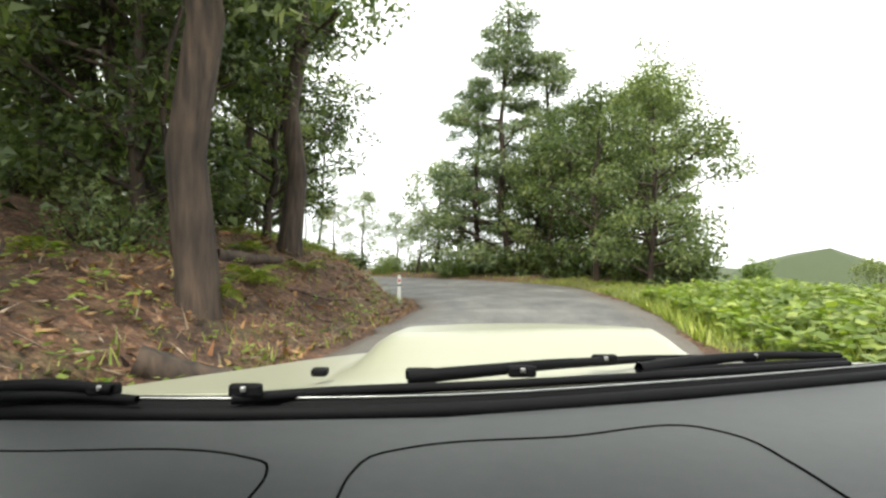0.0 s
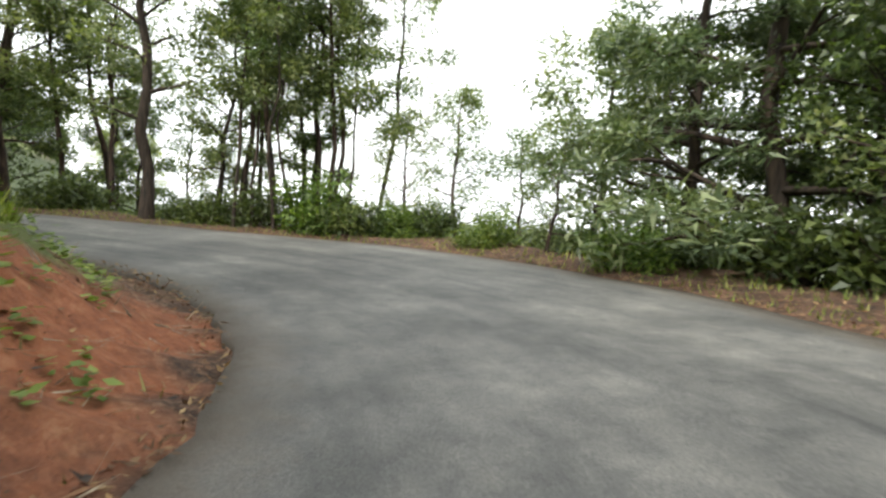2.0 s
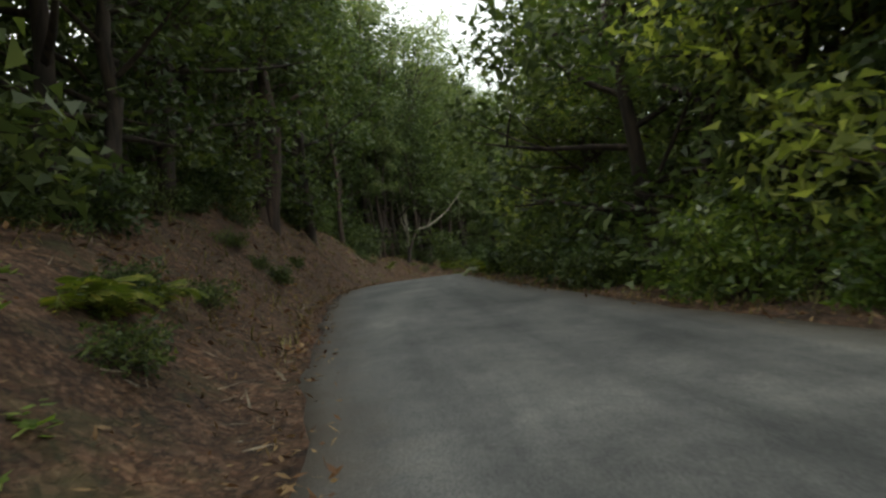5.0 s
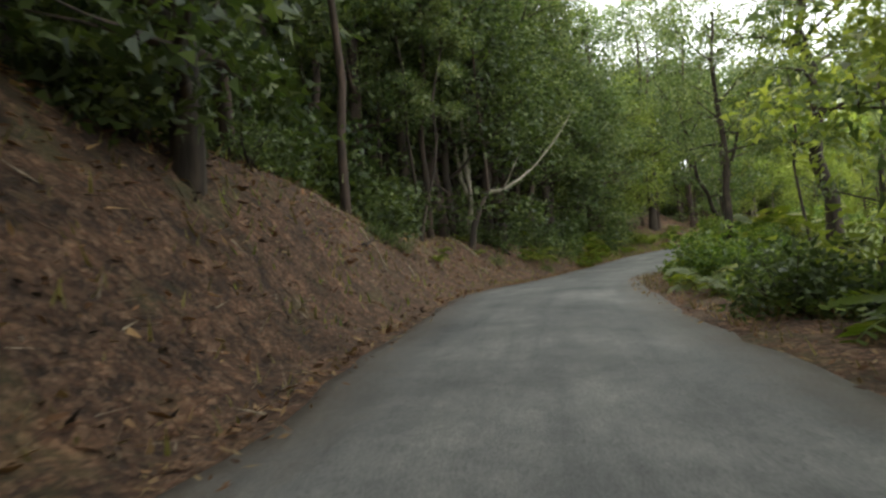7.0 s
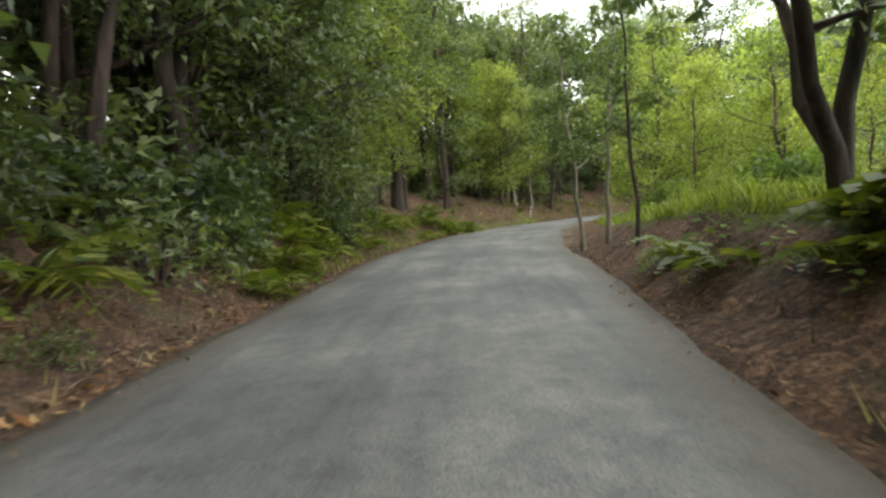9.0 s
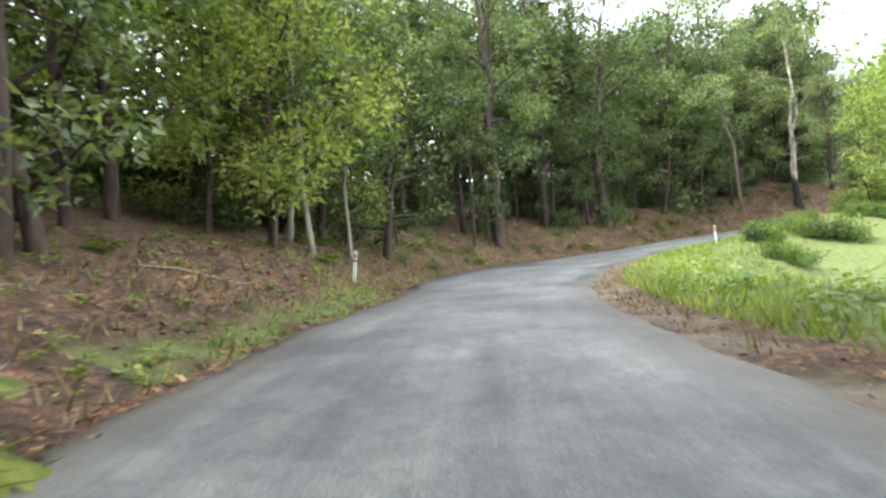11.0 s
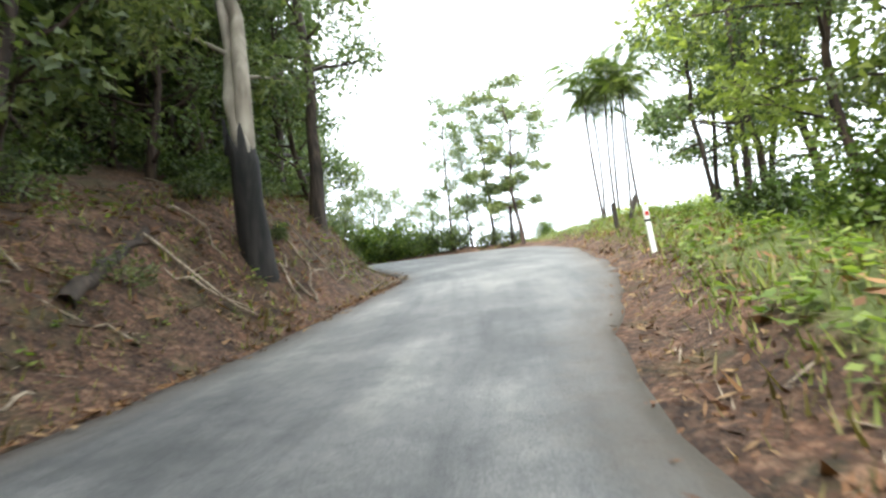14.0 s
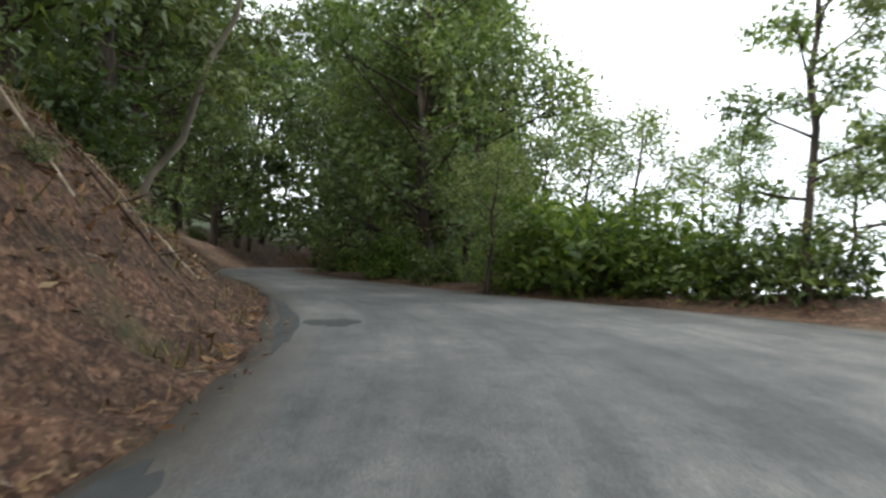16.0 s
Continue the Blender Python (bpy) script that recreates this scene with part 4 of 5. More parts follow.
scatter(["gum", "airy", "tuft", "airy"], 35, 45, 8.8, 14.0, 11, 42, (0.7, 0.95))
scatter(["bush", "bright", "bush"], 26, 50, 8.4, 11.5, 22, 43, (0.5, 0.95), group="undergrowth", skip=(1, 2, 4, 5, 7, 8, 12, 14, 15,))
scatter(["bush", "bright", "light"], 16, 44, 9.4, 13, 18, 12, (0.35, 0.55), group="undergrowth", skip=(0, 2, 3, 4, 6, 10, 11, 12, 13, 14, 16, 17,))
scatter(["gum", "dense", "back"], 28, 42, -20, -11, 10, 13, skip=(0, 1, 2, 3, 4, 6, 9,))

scatter(["bush", "bush", "bright"], 33, 58, 7.6, 11.5, 30, 53, (0.8, 1.3), group="undergrowth", skip=(0, 2, 3, 5, 6, 7, 8, 10, 11, 13, 14, 15, 16, 17, 20, 23, 24, 27,))

# ---- the shaded stretch ----
row_of([
    ("old", -33.6, 13.4, 1.0, 0, 0), ("pale", -34.4, 12.2, 0.95, 0, 4), ("slim", -31.6, 13.4, 1.0, 0, -4), ("dense", -38.0, 12.0, 1.1, 0, 0),
    ("old", -56.4, 6.4, 1.05, 0, 0), ("gum", -57.4, 5.2, 1.1, 0, 0), ("pale", -57.8, 7.0, 0.9, 0, 0), ("old", -54.2, 5.6, 1.0, 1, 5),
    ("pole", -50.8, 8.2, 1.0, 0, -8), ("pole", -52.6, 7.2, 1.05, 1, 3),
    ("old", -58.3, 22.0, 1.0, 1, -4), ("pole", -57.2, 21.2, 0.95, 0, -7), ("old", -57.6, 18.4, 0.6, 1, 0), ("airy", -55.6, 22.6, 1.0, 0, 0),
], "trees of the shaded stretch")
row_of([
    ("gum", -41.6, 7.4, 1.25, 0, 0), ("old", -45.0, 5.6, 1.3, 1, 0), ("gum", -38.6, 7.0, 1.3, 2, 0), ("gum", -48.6, 5.0, 1.3, 1, 0), ("old", -42.4, 3.4, 1.35, 0, 0),
    ("back", -57.0, -2.0, 1.6, 0, 0), ("back", -60.4, -5.0, 1.7, 1, 0), ("back", -55.4, 0.4, 1.4, 0, 0), ("back", -63.4, -1.2, 1.6, 1, 0), ("dense", -54.0, 2.2, 1.25, 0, 0), ("back", -51.6, -1.6, 1.5, 1, 0),
], "trees of the shaded stretch", 16)
scatter(["dense", "old", "gum", "dense", "pole", "old"], 44, 84, -10.5, -5.6, 44, 4, (1.05, 1.4), skip=(3, 4, 6, 8, 9, 11, 12, 13, 16, 18, 20, 25, 40, 41, 43,))
scatter(["back"], 44, 92, -24, -10, 40, 14, (1.2, 1.7), skip=(2, 3, 5, 6, 7, 8, 10, 12, 13, 14, 17, 18, 19, 21, 23, 24, 25, 28, 29, 30, 31, 34, 35, 36, 39,))
scatter(["back"], 52, 74, -15, -8.5, 18, 61, (0.7, 1.2), skip=(0, 2, 5, 12, 13, 14,))
scatter(["bush", "bush", "twiggy"], 54, 76, -13, -7.0, 40, 62, (1.2, 2.0), group="undergrowth", skip=(0, 2, 5, 10, 12, 13, 14, 17, 18, 19, 21, 24, 27, 28, 30, 32, 34, 35, 36, 38,))
scatter(["old", "dense"], 44, 62, -6.6, -4.8, 9, 63, (0.9, 1.15), skip=(6,))
scatter(["bush", "twiggy", "bush"], 44, 84, -9, -4.8, 50, 15, (0.7, 1.3), group="undergrowth", skip=(0, 2, 7, 10, 11, 14, 16, 20, 25, 29, 31, 33, 38, 44, 47,))
scatter(["bush", "twiggy", "bush"], 44, 60, -5.6, -2.6, 26, 52, (0.25, 0.5), group="undergrowth", skip=(2, 15, 19, 21,))
scatter(["light", "light", "sunny", "gum", "dense"], 45, 66, 6.4, 10, 17, 5, (0.95, 1.3))
scatter(["light", "gum"], 45, 66, 10, 16, 10, 16, (1.0, 1.3), skip=(9,))
scatter(["sunny", "light", "airy"], 68, 86, 10, 17, 10, 58, (0.4, 0.6), skip=(0, 1, 2, 3, 5, 6, 7, 8,))
scatter(["bush", "bright", "bush"], 46, 74, 3.6, 6.2, 34, 17, (0.5, 0.95), group="undergrowth", skip=(7, 10, 14, 16, 18, 29, 30, 32,))
scatter(["fern"], 68, 80.5, 3.9, 8.0, 40, 65, (1.2, 1.9), group="ferns at the road")
scatter(["bush", "bright"], 70, 79, 4.6, 8.5, 16, 66, (0.6, 1.0), group="undergrowth")
scatter(["bright", "fern", "fern"], 68, 79, 3.6, 7.5, 20, 59, (0.6, 1.0), group="undergrowth", skip=(0, 1, 2, 3, 5, 7, 8, 9, 10, 11, 12, 14, 15, 16, 18, 19,))

# ---- the open stretch ----
row_of([
    ("limby", -62.2, 18.2, 0.95, 0, 0), ("slim", -72.0, 17.9, 0.75, 0, 0), ("slim", -71.2, 18.4, 0.7, 1, 4), ("pole", -68.3, 18.1, 0.7, 1, 0),
    ("spread", -84.0, 27.5, 0.8, 0, 0), ("sunny", -76.5, 23.4, 0.62, 0, 0), ("sunny", -80.5, 23.5, 0.85, 1, 0), ("sunny", -84.5, 25.5, 1.0, 0, 0),
    ("sunny", -70.0, 25.0, 0.5, 1, 0), ("sunny", -87.0, 28.5, 0.9, 1, 0), ("old", -62.6, 6.6, 1.0, 0, 0), ("gum", -66.5, 7.0, 1.2, 1, -6),
    ("old", -70.5, 6.9, 1.1, 1, 0), ("limby", -74.4, 8.0, 0.8, 0, 14),
], "trees of the open stretch")
scatter(["sunny", "light", "sunny"], 86, 102, 10, 18, 12, 6, (0.6, 0.9), skip=(1, 6, 8,))
scatter(["bright", "fern", "bright"], 84, 104, 6.4, 10, 14, 19, (0.5, 0.9), group="undergrowth", skip=(3, 4, 5,))
scatter(["dense", "old", "light", "light"], 80, 98, -11, -5.8, 20, 46, (1.0, 1.4))
scatter(["sunny", "light", "gum"], 95, 110, -15, -6.4, 22, 56, (1.0, 1.5))
row_of([
    ("slim", -103.2, 20.1, 1.1, 0, 10), ("slim", -101.8, 20.6, 0.95, 1, 6), ("slim", -103.7, 22.3, 0.8, 0, 0), ("old", -113.9, 34.2, 1.15, 1, -3),
    ("old", -118.6, 46.4, 1.2, 0, 0), ("sunny", -104.6, 20.3, 0.85, 0, 0), ("sunny", -105.6, 22.6, 0.8, 1, 0), ("sunny", -101.6, 17.6, 0.9, 1, 0),
    ("old", -117.5, 36.4, 1.1, 1, 0), ("dense", -106.2, 24.4, 0.9, 1, 0), ("bare", -106.4, 46.6, 1.0, 0, -7),
    ("dense", -116.5, 25.4, 1.15, 0, 0), ("back", -120.4, 24.0, 1.4, 1, 0), ("dense", -113.6, 21.8, 1.05, 1, 0), ("back", -122.6, 29.4, 1.5, 0, 0), ("back", -118.0, 20.4, 1.4, 1, 0), ("bush", -113.0, 25.2, 1.8, 0, 0),
], "trees of the open stretch")
scatter(["gum", "old", "light", "pole", "gum", "pole"], 108, 136, -15, -8.2, 42, 7, (0.95, 1.35), skip=(5,))
scatter(["pole", "pole", "dense"], 112, 138, -11, -6.6, 18, 60, (0.7, 1.1))
scatter(["back"], 96, 146, -26, -12, 46, 20, (1.0, 1.4), skip=(1, 3, 4, 10, 11, 16, 20, 31, 36, 40, 44,))
scatter(["bush", "bush", "twiggy"], 102, 130, -20, -11, 40, 64, (1.4, 2.2), group="undergrowth", skip=(0, 3, 4, 7, 9, 10, 17, 19, 21, 23, 27, 33, 34, 36, 37,))
scatter(["bush", "twiggy", "twiggy"], 104, 138, -13, -7.6, 40, 54, (0.6, 1.1), group="undergrowth", skip=(2, 19, 25, 29, 37, 38,))
scatter(["bright", "bright", "bush"], 116, 130, 4.6, 8, 14, 22, (0.5, 0.9), group="undergrowth")

# ---- the upper bend ----
row_of([
    ("pale", -116.8, 67.2, 1.1, 1, 3), ("old", -117.2, 72.7, 0.8, 1, 0), ("old", -121.5, 56.4, 1.1, 0, 0), ("gum", -119.6, 62.0, 1.1, 0, 0),
    ("light", -118.0, 74.6, 0.8, 0, 0), ("light", -121.2, 70.4, 0.9, 1, 0), ("palm", -106.8, 80.5, 0.66, 0, 0), ("palm", -106.6, 81.3, 0.59, 1, 0),
    ("palm", -106.2, 80.7, 0.63, 0, 0), ("palm", -105.9, 81.4, 0.64, 1, 0), ("palm", -105.6, 80.6, 0.59, 0, 0), ("palm", -105.2, 80.5, 0.68, 1, 0),
    ("tuft", -109.9, 87.8, 0.8, 0, 0), ("airy", -113.0, 91.6, 0.6, 1, 0), ("airy", -114.3, 92.9, 0.9, 1, 0), ("tuft", -111.6, 90.8, 0.72, 1, 3),
], "trees of the upper bend")
row_of([
    ("treefern", -110.5, 89.4, 0.8, 0, 0), ("airy", -104.6, 71.6, 0.95, 0, 0), ("airy", -104.4, 74.4, 0.85, 1, -4), ("airy", -103.2, 77.0, 0.9, 1, 3), ("airy", -102.2, 75.4, 1.05, 0, 0), ("tuft", -101.6, 79.0, 0.85, 1, 0), ("airy", -103.6, 72.6, 1.05, 0, 0), ("sunny", -104.9, 66.6, 0.95, 1, 0),
    ("airy", -105.8, 63.6, 0.9, 1, 0), ("sunny", -105.2, 60.4, 1.05, 0, 0), ("light", -102.4, 62.6, 1.1, 1, 0), ("sunny", -104.0, 56.8, 1.05, 1, 0),
    ("light", -101.8, 68.6, 1.05, 0, 0), ("light", -101.6, 73.4, 0.95, 1, 0), ("airy", -106.6, 59.0, 0.8, 0, 0), ("dense", -102.5, 66.0, 0.9, 0, 0),
    ("bright", -107.2, 57.4, 0.9, 0, 0), ("bright", -107.0, 60.6, 0.9, 1, 0), ("bright", -106.8, 63.4, 0.8, 0, 0), ("bush", -106.6, 66.0, 0.8, 1, 0),
], "trees of the upper bend", 16)
row_of([
    ("fine", -127.4, 97.8, 1.4, 0, 0), ("fine", -126.6, 99.8, 1.25, 0, 0), ("gum", -128.2, 98.4, 1.2, 1, 0), ("light", -128.4, 100.6, 1.5, 1, 0),
    ("gum", -129.0, 101.4, 1.1, 2, 0), ("light", -122.6, 97.6, 0.55, 0, 0), ("light", -118.6, 96.2, 0.55, 1, 0), ("light", -120.8, 97.6, 0.6, 0, 0), ("light", -116.6, 96.8, 0.45, 1, 0), ("light", -115.6, 95.6, 0.45, 0, 0),
    ("bright", -121.4, 95.0, 1.7, 0, 0), ("bright", -119.8, 95.0, 1.85, 1, 0), ("bright", -118.2, 94.6, 1.6, 0, 0), ("bright", -116.6, 93.9, 1.25, 1, 0),
    ("bush", -115.4, 93.4, 1.2, 0, 0), ("bush", -114.4, 92.8, 1.1, 1, 0), ("bush", -118.5, 94.0, 1.1, 0, 0), ("light", -113.6, 95.4, 0.4, 1, 0),
], "trees of the upper bend", 32)
row_of([
    ("sunny", -99.0, 106.0, 1.2, 0, 0), ("sunny", -94.0, 102.0, 1.25, 1, 0), ("sunny", -90.0, 107.0, 1.4, 0, 0), ("bush", -111.9, 91.0, 0.8, 0, 0),
    ("bush", -110.6, 89.8, 0.7, 1, 0), ("bright", -108.6, 88.4, 0.6, 0, 0), ("light", -121.8, 92.9, 0.42, 1, 0), ("slim", -129.0, 86.8, 1.1, 0, 32), ("gum", -138.6, 91.6, 1.4, 0, 0), ("gum", -142.4, 95.0, 1.4, 1, 0), ("old", -135.6, 89.2, 1.25, 0, 0), ("gum", -140.0, 88.6, 1.4, 2, 0),
], "trees of the upper bend", 48)
scatter(["light", "light", "gum", "old"], 132, 148, -14, -8.0, 17, 8, (0.85, 1.2))
scatter(["dense", "old", "light", "gum"], 147, 166, -11, -5.2, 24, 45, (0.9, 1.3), skip=(3, 5, 8, 10, 11, 12, 17, 19,))
scatter(["dense", "old", "gum", "light"], 164, 186, -12, -4.6, 24, 29, (1.0, 1.35), skip=(1, 2, 4, 5, 7, 9, 12, 14, 15, 16, 17, 19, 21,))
scatter(["back"], 146, 186, -22, -9, 34, 23, (1.1, 1.6), skip=(0, 1, 2, 3, 4, 5, 6, 8, 9, 10, 12, 13, 16, 17, 18, 20, 22, 23, 24, 25, 26, 27, 28, 29, 30, 31, 32, 33,))
scatter(["dense", "gum", "light", "old"], 165, 186, 4.6, 11, 24, 25, (0.95, 1.3), skip=(0, 1, 2, 3, 10, 16, 20, 23,))
scatter(["back"], 173, 186, 10, 18, 14, 47, (1.1, 1.5), skip=(8, 9, 11,))
scatter(["bush", "twiggy", "bush"], 140, 184, -9, -5.2, 44, 24, (0.6, 1.1), group="undergrowth", skip=(0, 2, 3, 6, 7, 8, 9, 10, 11, 12, 15, 16, 18, 19, 21, 22, 24, 27, 30, 31, 32, 33, 34, 36, 38, 39, 40, 41,))
scatter(["bush", "bright"], 158, 180, 4.2, 6.5, 16, 57, (0.7, 1.1), group="undergrowth", skip=(0, 1, 2, 3, 4, 6, 10, 12, 14,))
row_of([
    ("back", -158.0, 112.0, 1.6, 0, 0), ("back", -162.0, 118.0, 1.7, 1, 0), ("back", -154.0, 118.0, 1.7, 0, 0), ("back", -166.0, 112.0, 1.7, 1, 0),
    ("back", -160.0, 106.0, 1.6, 0, 0), ("back", -150.0, 122.0, 1.7, 1, 0), ("back", -168.0, 122.0, 1.8, 0, 0), ("back", -158.0, 125.0, 1.7, 1, 0),
], "forest trees")

scatter(["bush", "fern", "twiggy", "fern"], 80, 93, -7.2, -4.4, 30, 74, (0.9, 1.5), 0.7, "undergrowth")
scatter(["old", "dense", "dense"], 82, 94, -9, -6.4, 7, 75, (0.9, 1.2))
scatter(["twiggy", "twiggy", "fern"], 58, 84, -6.8, -4.0, 22, 71, (0.3, 0.65), 0.5, "undergrowth")
scatter(["twiggy", "twiggy", "fern"], 108, 136, -8.4, -5.4, 30, 72, (0.3, 0.65), 0.5, "undergrowth")
scatter(["twiggy", "bush"], 136, 154, -6.4, -3.4, 14, 73, (0.25, 0.5), 0.6, "undergrowth")

# ---- ferns ----
scatter(["fern"], 84, 99, -6.4, -3.6, 30, 31, (0.8, 1.4), 0.6, "ferns on the bank", skip=(6,))
scatter(["fern"], 58, 84, 3.4, 5.5, 26, 32, (0.7, 1.3), 0.7, "ferns at the road", skip=(1, 2, 3, 6, 10, 13, 14, 15, 16, 18, 22, 25,))
scatter(["fern"], 100, 128, -8.5, -5.4, 26, 33, (0.4, 0.8), 0.7, "ferns on the bank", skip=(7, 11, 16, 17, 24,))
scatter(["fern"], 44, 50, -5.0, -3.0, 8, 34, (0.4, 0.7), 0.7, "ferns on the bank", skip=(1, 2,))
scatter(["fern"], -4, 14, -6.5, -3.8, 10, 35, (0.4, 0.7), 0.7, "ferns on the bank", skip=(2, 4, 5, 8,))
scatter(["fern", "bright"], 80, 98, 5.5, 9.5, 12, 37, (0.4, 0.9), 1.0, "ferns at the road", skip=(0, 2, 4, 6, 10, 11,))


# ---- grass, dry leaves and twigs: what nobody could count ----
def strewn(rng, n, s0, s1, side, near_edge, far_edge):
    """n random places beside the road: side -1 left, 1 right; distances from the asphalt's edge."""
    s = rng.uniform(s0, s1, n)
    i = np.clip(((s + 36.0) / 0.5).round().astype(int), 0, len(ROAD_S) - 1)
    d = near_edge + (far_edge - near_edge) * rng.uniform(0, 1, n) ** 1.3
    off = np.where(side < 0, ROAD[i, 3] - d, ROAD[i, 4] + d)
    f = rng.uniform(-0.4, 0.4, n)
    x = ROAD[i, 0] + ROAD_TAN[i, 1] * off + ROAD_TAN[i, 0] * f
    y = ROAD[i, 1] - ROAD_TAN[i, 0] * off + ROAD_TAN[i, 1] * f
    return x, y, land(x, y)


def grass_field(name, label, zones, seed, mat):
    rng = np.random.default_rng(seed)
    pieces, base = [], 0
    for n, s0, s1, side, a, b, tall in zones:
        x, y, z = strewn(rng, n, s0, s1, side, a, b)
        clump = 0.62 + 0.5 * np.sin(x * 2.3 + 1.7 * np.sin(y * 1.9)) * np.sin(y * 2.9 + 1.3 * np.sin(x * 1.3))
        h = rng.uniform(0.35, 1.25, n) * tall * (0.55 + clump)
        az = rng.uniform(0, 6.283, n)
        tip = np.stack([x + np.cos(az) * h * 0.7, y + np.sin(az) * h * 0.7, z + h], 1)
        w = 0.009 + h * 0.05
        px, py = -np.sin(az) * w, np.cos(az) * w
        pieces.append(np.stack([np.stack([x + px, y + py, z - 0.03], 1), np.stack([x - px, y - py, z - 0.03], 1), tip], 1).reshape(-1, 3))
    v = np.vstack(pieces)
    ob = new(name, mesh_of(name, v, np.arange(len(v)).reshape(-1, 3), mat, False))
    return tagged(ob, label, "grass", kind="stuff")


grass_field("grass", "lush green roadside grass and weeds", [
    (26000, -2, 14, 1, 0.2, 13, 0.2), (7500, 13, 24, 1, 0.15, 3.4, 0.085), (1500, 24, 42, 1, 0.3, 2.5, 0.13), (9000, 21, 34, -1, 2.2, 8, 0.17),
    (6500, 32, 41, -1, 0.5, 6, 0.18), (7500, 82, 100, 1, 1.6, 11, 0.24), (6000, 78.5, 87, 1, 1.7, 6, 0.26), (9000, 100, 124, 1, 0.9, 5.5, 0.19),
] + [
    (9000, 124, 151, 1, 0.8, 6.5, 0.14), (500, 101, 107, -1, 0.2, 1.4, 0.14), (350, 2, 12, -1, 0.2, 1.6, 0.13), (1400, 84, 96, -1, 0.3, 3.0, 0.22),
    (3000, 106, 130, -1, 0.5, 4.2, 0.15), (1300, 128, 144, -1, 0.4, 4.0, 0.13), (900, 64, 84, -1, 0.6, 4.5, 0.15),
], 61, GRASS)
grass_field("dry_grass", "dry straw-coloured grass tufts on the banks", [
    (2600, 48, 84, -1, 0.3, 4.5, 0.16), (2600, 84, 108, -1, 0.3, 4.5, 0.2), (4200, 108, 130, -1, 0.3, 5.0, 0.2), (3000, 130, 156, -1, 0.3, 4.5, 0.16),
    (1500, 124, 144, 1, 0.3, 3.0, 0.14), (1200, 100, 122, 1, 0.2, 1.4, 0.12), (500, 2, 24, -1, 0.3, 4.5, 0.13), (1000, 44, 80, 1, 0.1, 1.6, 0.14),
], 67, STRAW)



def weeds(name, label, zones, seed):
    """Broad-leaved weeds: rosettes of leaves on short stems, mounded unevenly."""
    rng = np.random.default_rng(seed)
    pieces = []
    for n, s0, s1, side, a, b, tall in zones:
        x, y, z = strewn(rng, n, s0, s1, side, a, b)
        m = 9
        cx, cy, cz, big = (np.repeat(q, m) for q in (x, y, z, rng.uniform(0.5, 1.3, n) * tall))
        az, up = rng.uniform(0, 6.283, n * m), rng.uniform(0.15, 1.0, n * m)
        r = big * rng.uniform(0.15, 0.6, n * m)
        p = np.stack([cx + np.cos(az) * r, cy + np.sin(az) * r, cz + big * up], 1)
        out = np.stack([np.cos(az), np.sin(az), rng.uniform(-0.5, 0.5, n * m)], 1)
        sd = np.stack([-np.sin(az), np.cos(az), rng.uniform(-0.3, 0.3, n * m)], 1)
        ln, wd = (big * rng.uniform(0.3, 0.55, n * m))[:, None], (big * rng.uniform(0.12, 0.24, n * m))[:, None]
        pieces.append(np.stack([p - out * ln * 0.4, p + sd * wd, p + out * ln * 0.6, p - sd * wd], 1).reshape(-1, 3))
    v = np.vstack(pieces)
    ob = new(name, mesh_of(name, v, np.arange(len(v)).reshape(-1, 4), WEED, False))
    return tagged(ob, label, "weeds", kind="stuff")


weeds("weeds", "bright green broad-leaved roadside weeds", [
    (3900, 1, 15, 1, 0.7, 11, 0.31), (420, 22, 46, -1, 1.2, 6, 0.26), (420, 100, 124, 1, 1.4, 6, 0.32), (800, 124, 148, 1, 1.0, 6, 0.26),
    (420, 80, 100, 1, 2.5, 9, 0.36), (260, 2, 24, -1, 0.5, 4, 0.22), (900, 84, 130, -1, 0.6, 5, 0.24), (260, 128, 146, -1, 0.8, 4.5, 0.22), (300, 50, 84, 1, 0.8, 3, 0.3),
], 64)


def litter(name, label, zones, seed, mat, length, width):
    rng = np.random.default_rng(seed)
    pieces = []
    for n, s0, s1, side, a, b in zones:
        x, y, z = strewn(rng, n, s0, s1, side, a, b)
        p = np.stack([x, y, z + rng.uniform(0.0, 0.05, n)], 1)
        way = rng.normal(size=(n, 3)) * np.array([1, 1, 0.38])
        way /= np.linalg.norm(way, axis=1)[:, None]
        sd = np.cross(way, np.array([0, 0, 1.0]) + rng.normal(0, 0.4, (n, 3)))
        sd /= np.linalg.norm(sd, axis=1)[:, None]
        ln, wd = rng.uniform(0.5, 1.5, n)[:, None] * length, rng.uniform(0.5, 1.3, n)[:, None] * width
        pieces.append(np.stack([p - way * ln * 0.5, p + sd * wd * 0.5, p + way * ln * 0.5, p - sd * wd * 0.5], 1).reshape(-1, 3))
    v = np.vstack(pieces)
    ob = new(name, mesh_of(name, v, np.arange(len(v)).reshape(-1, 4), mat, False))
    return tagged(ob, label, "leaf litter", kind="stuff")


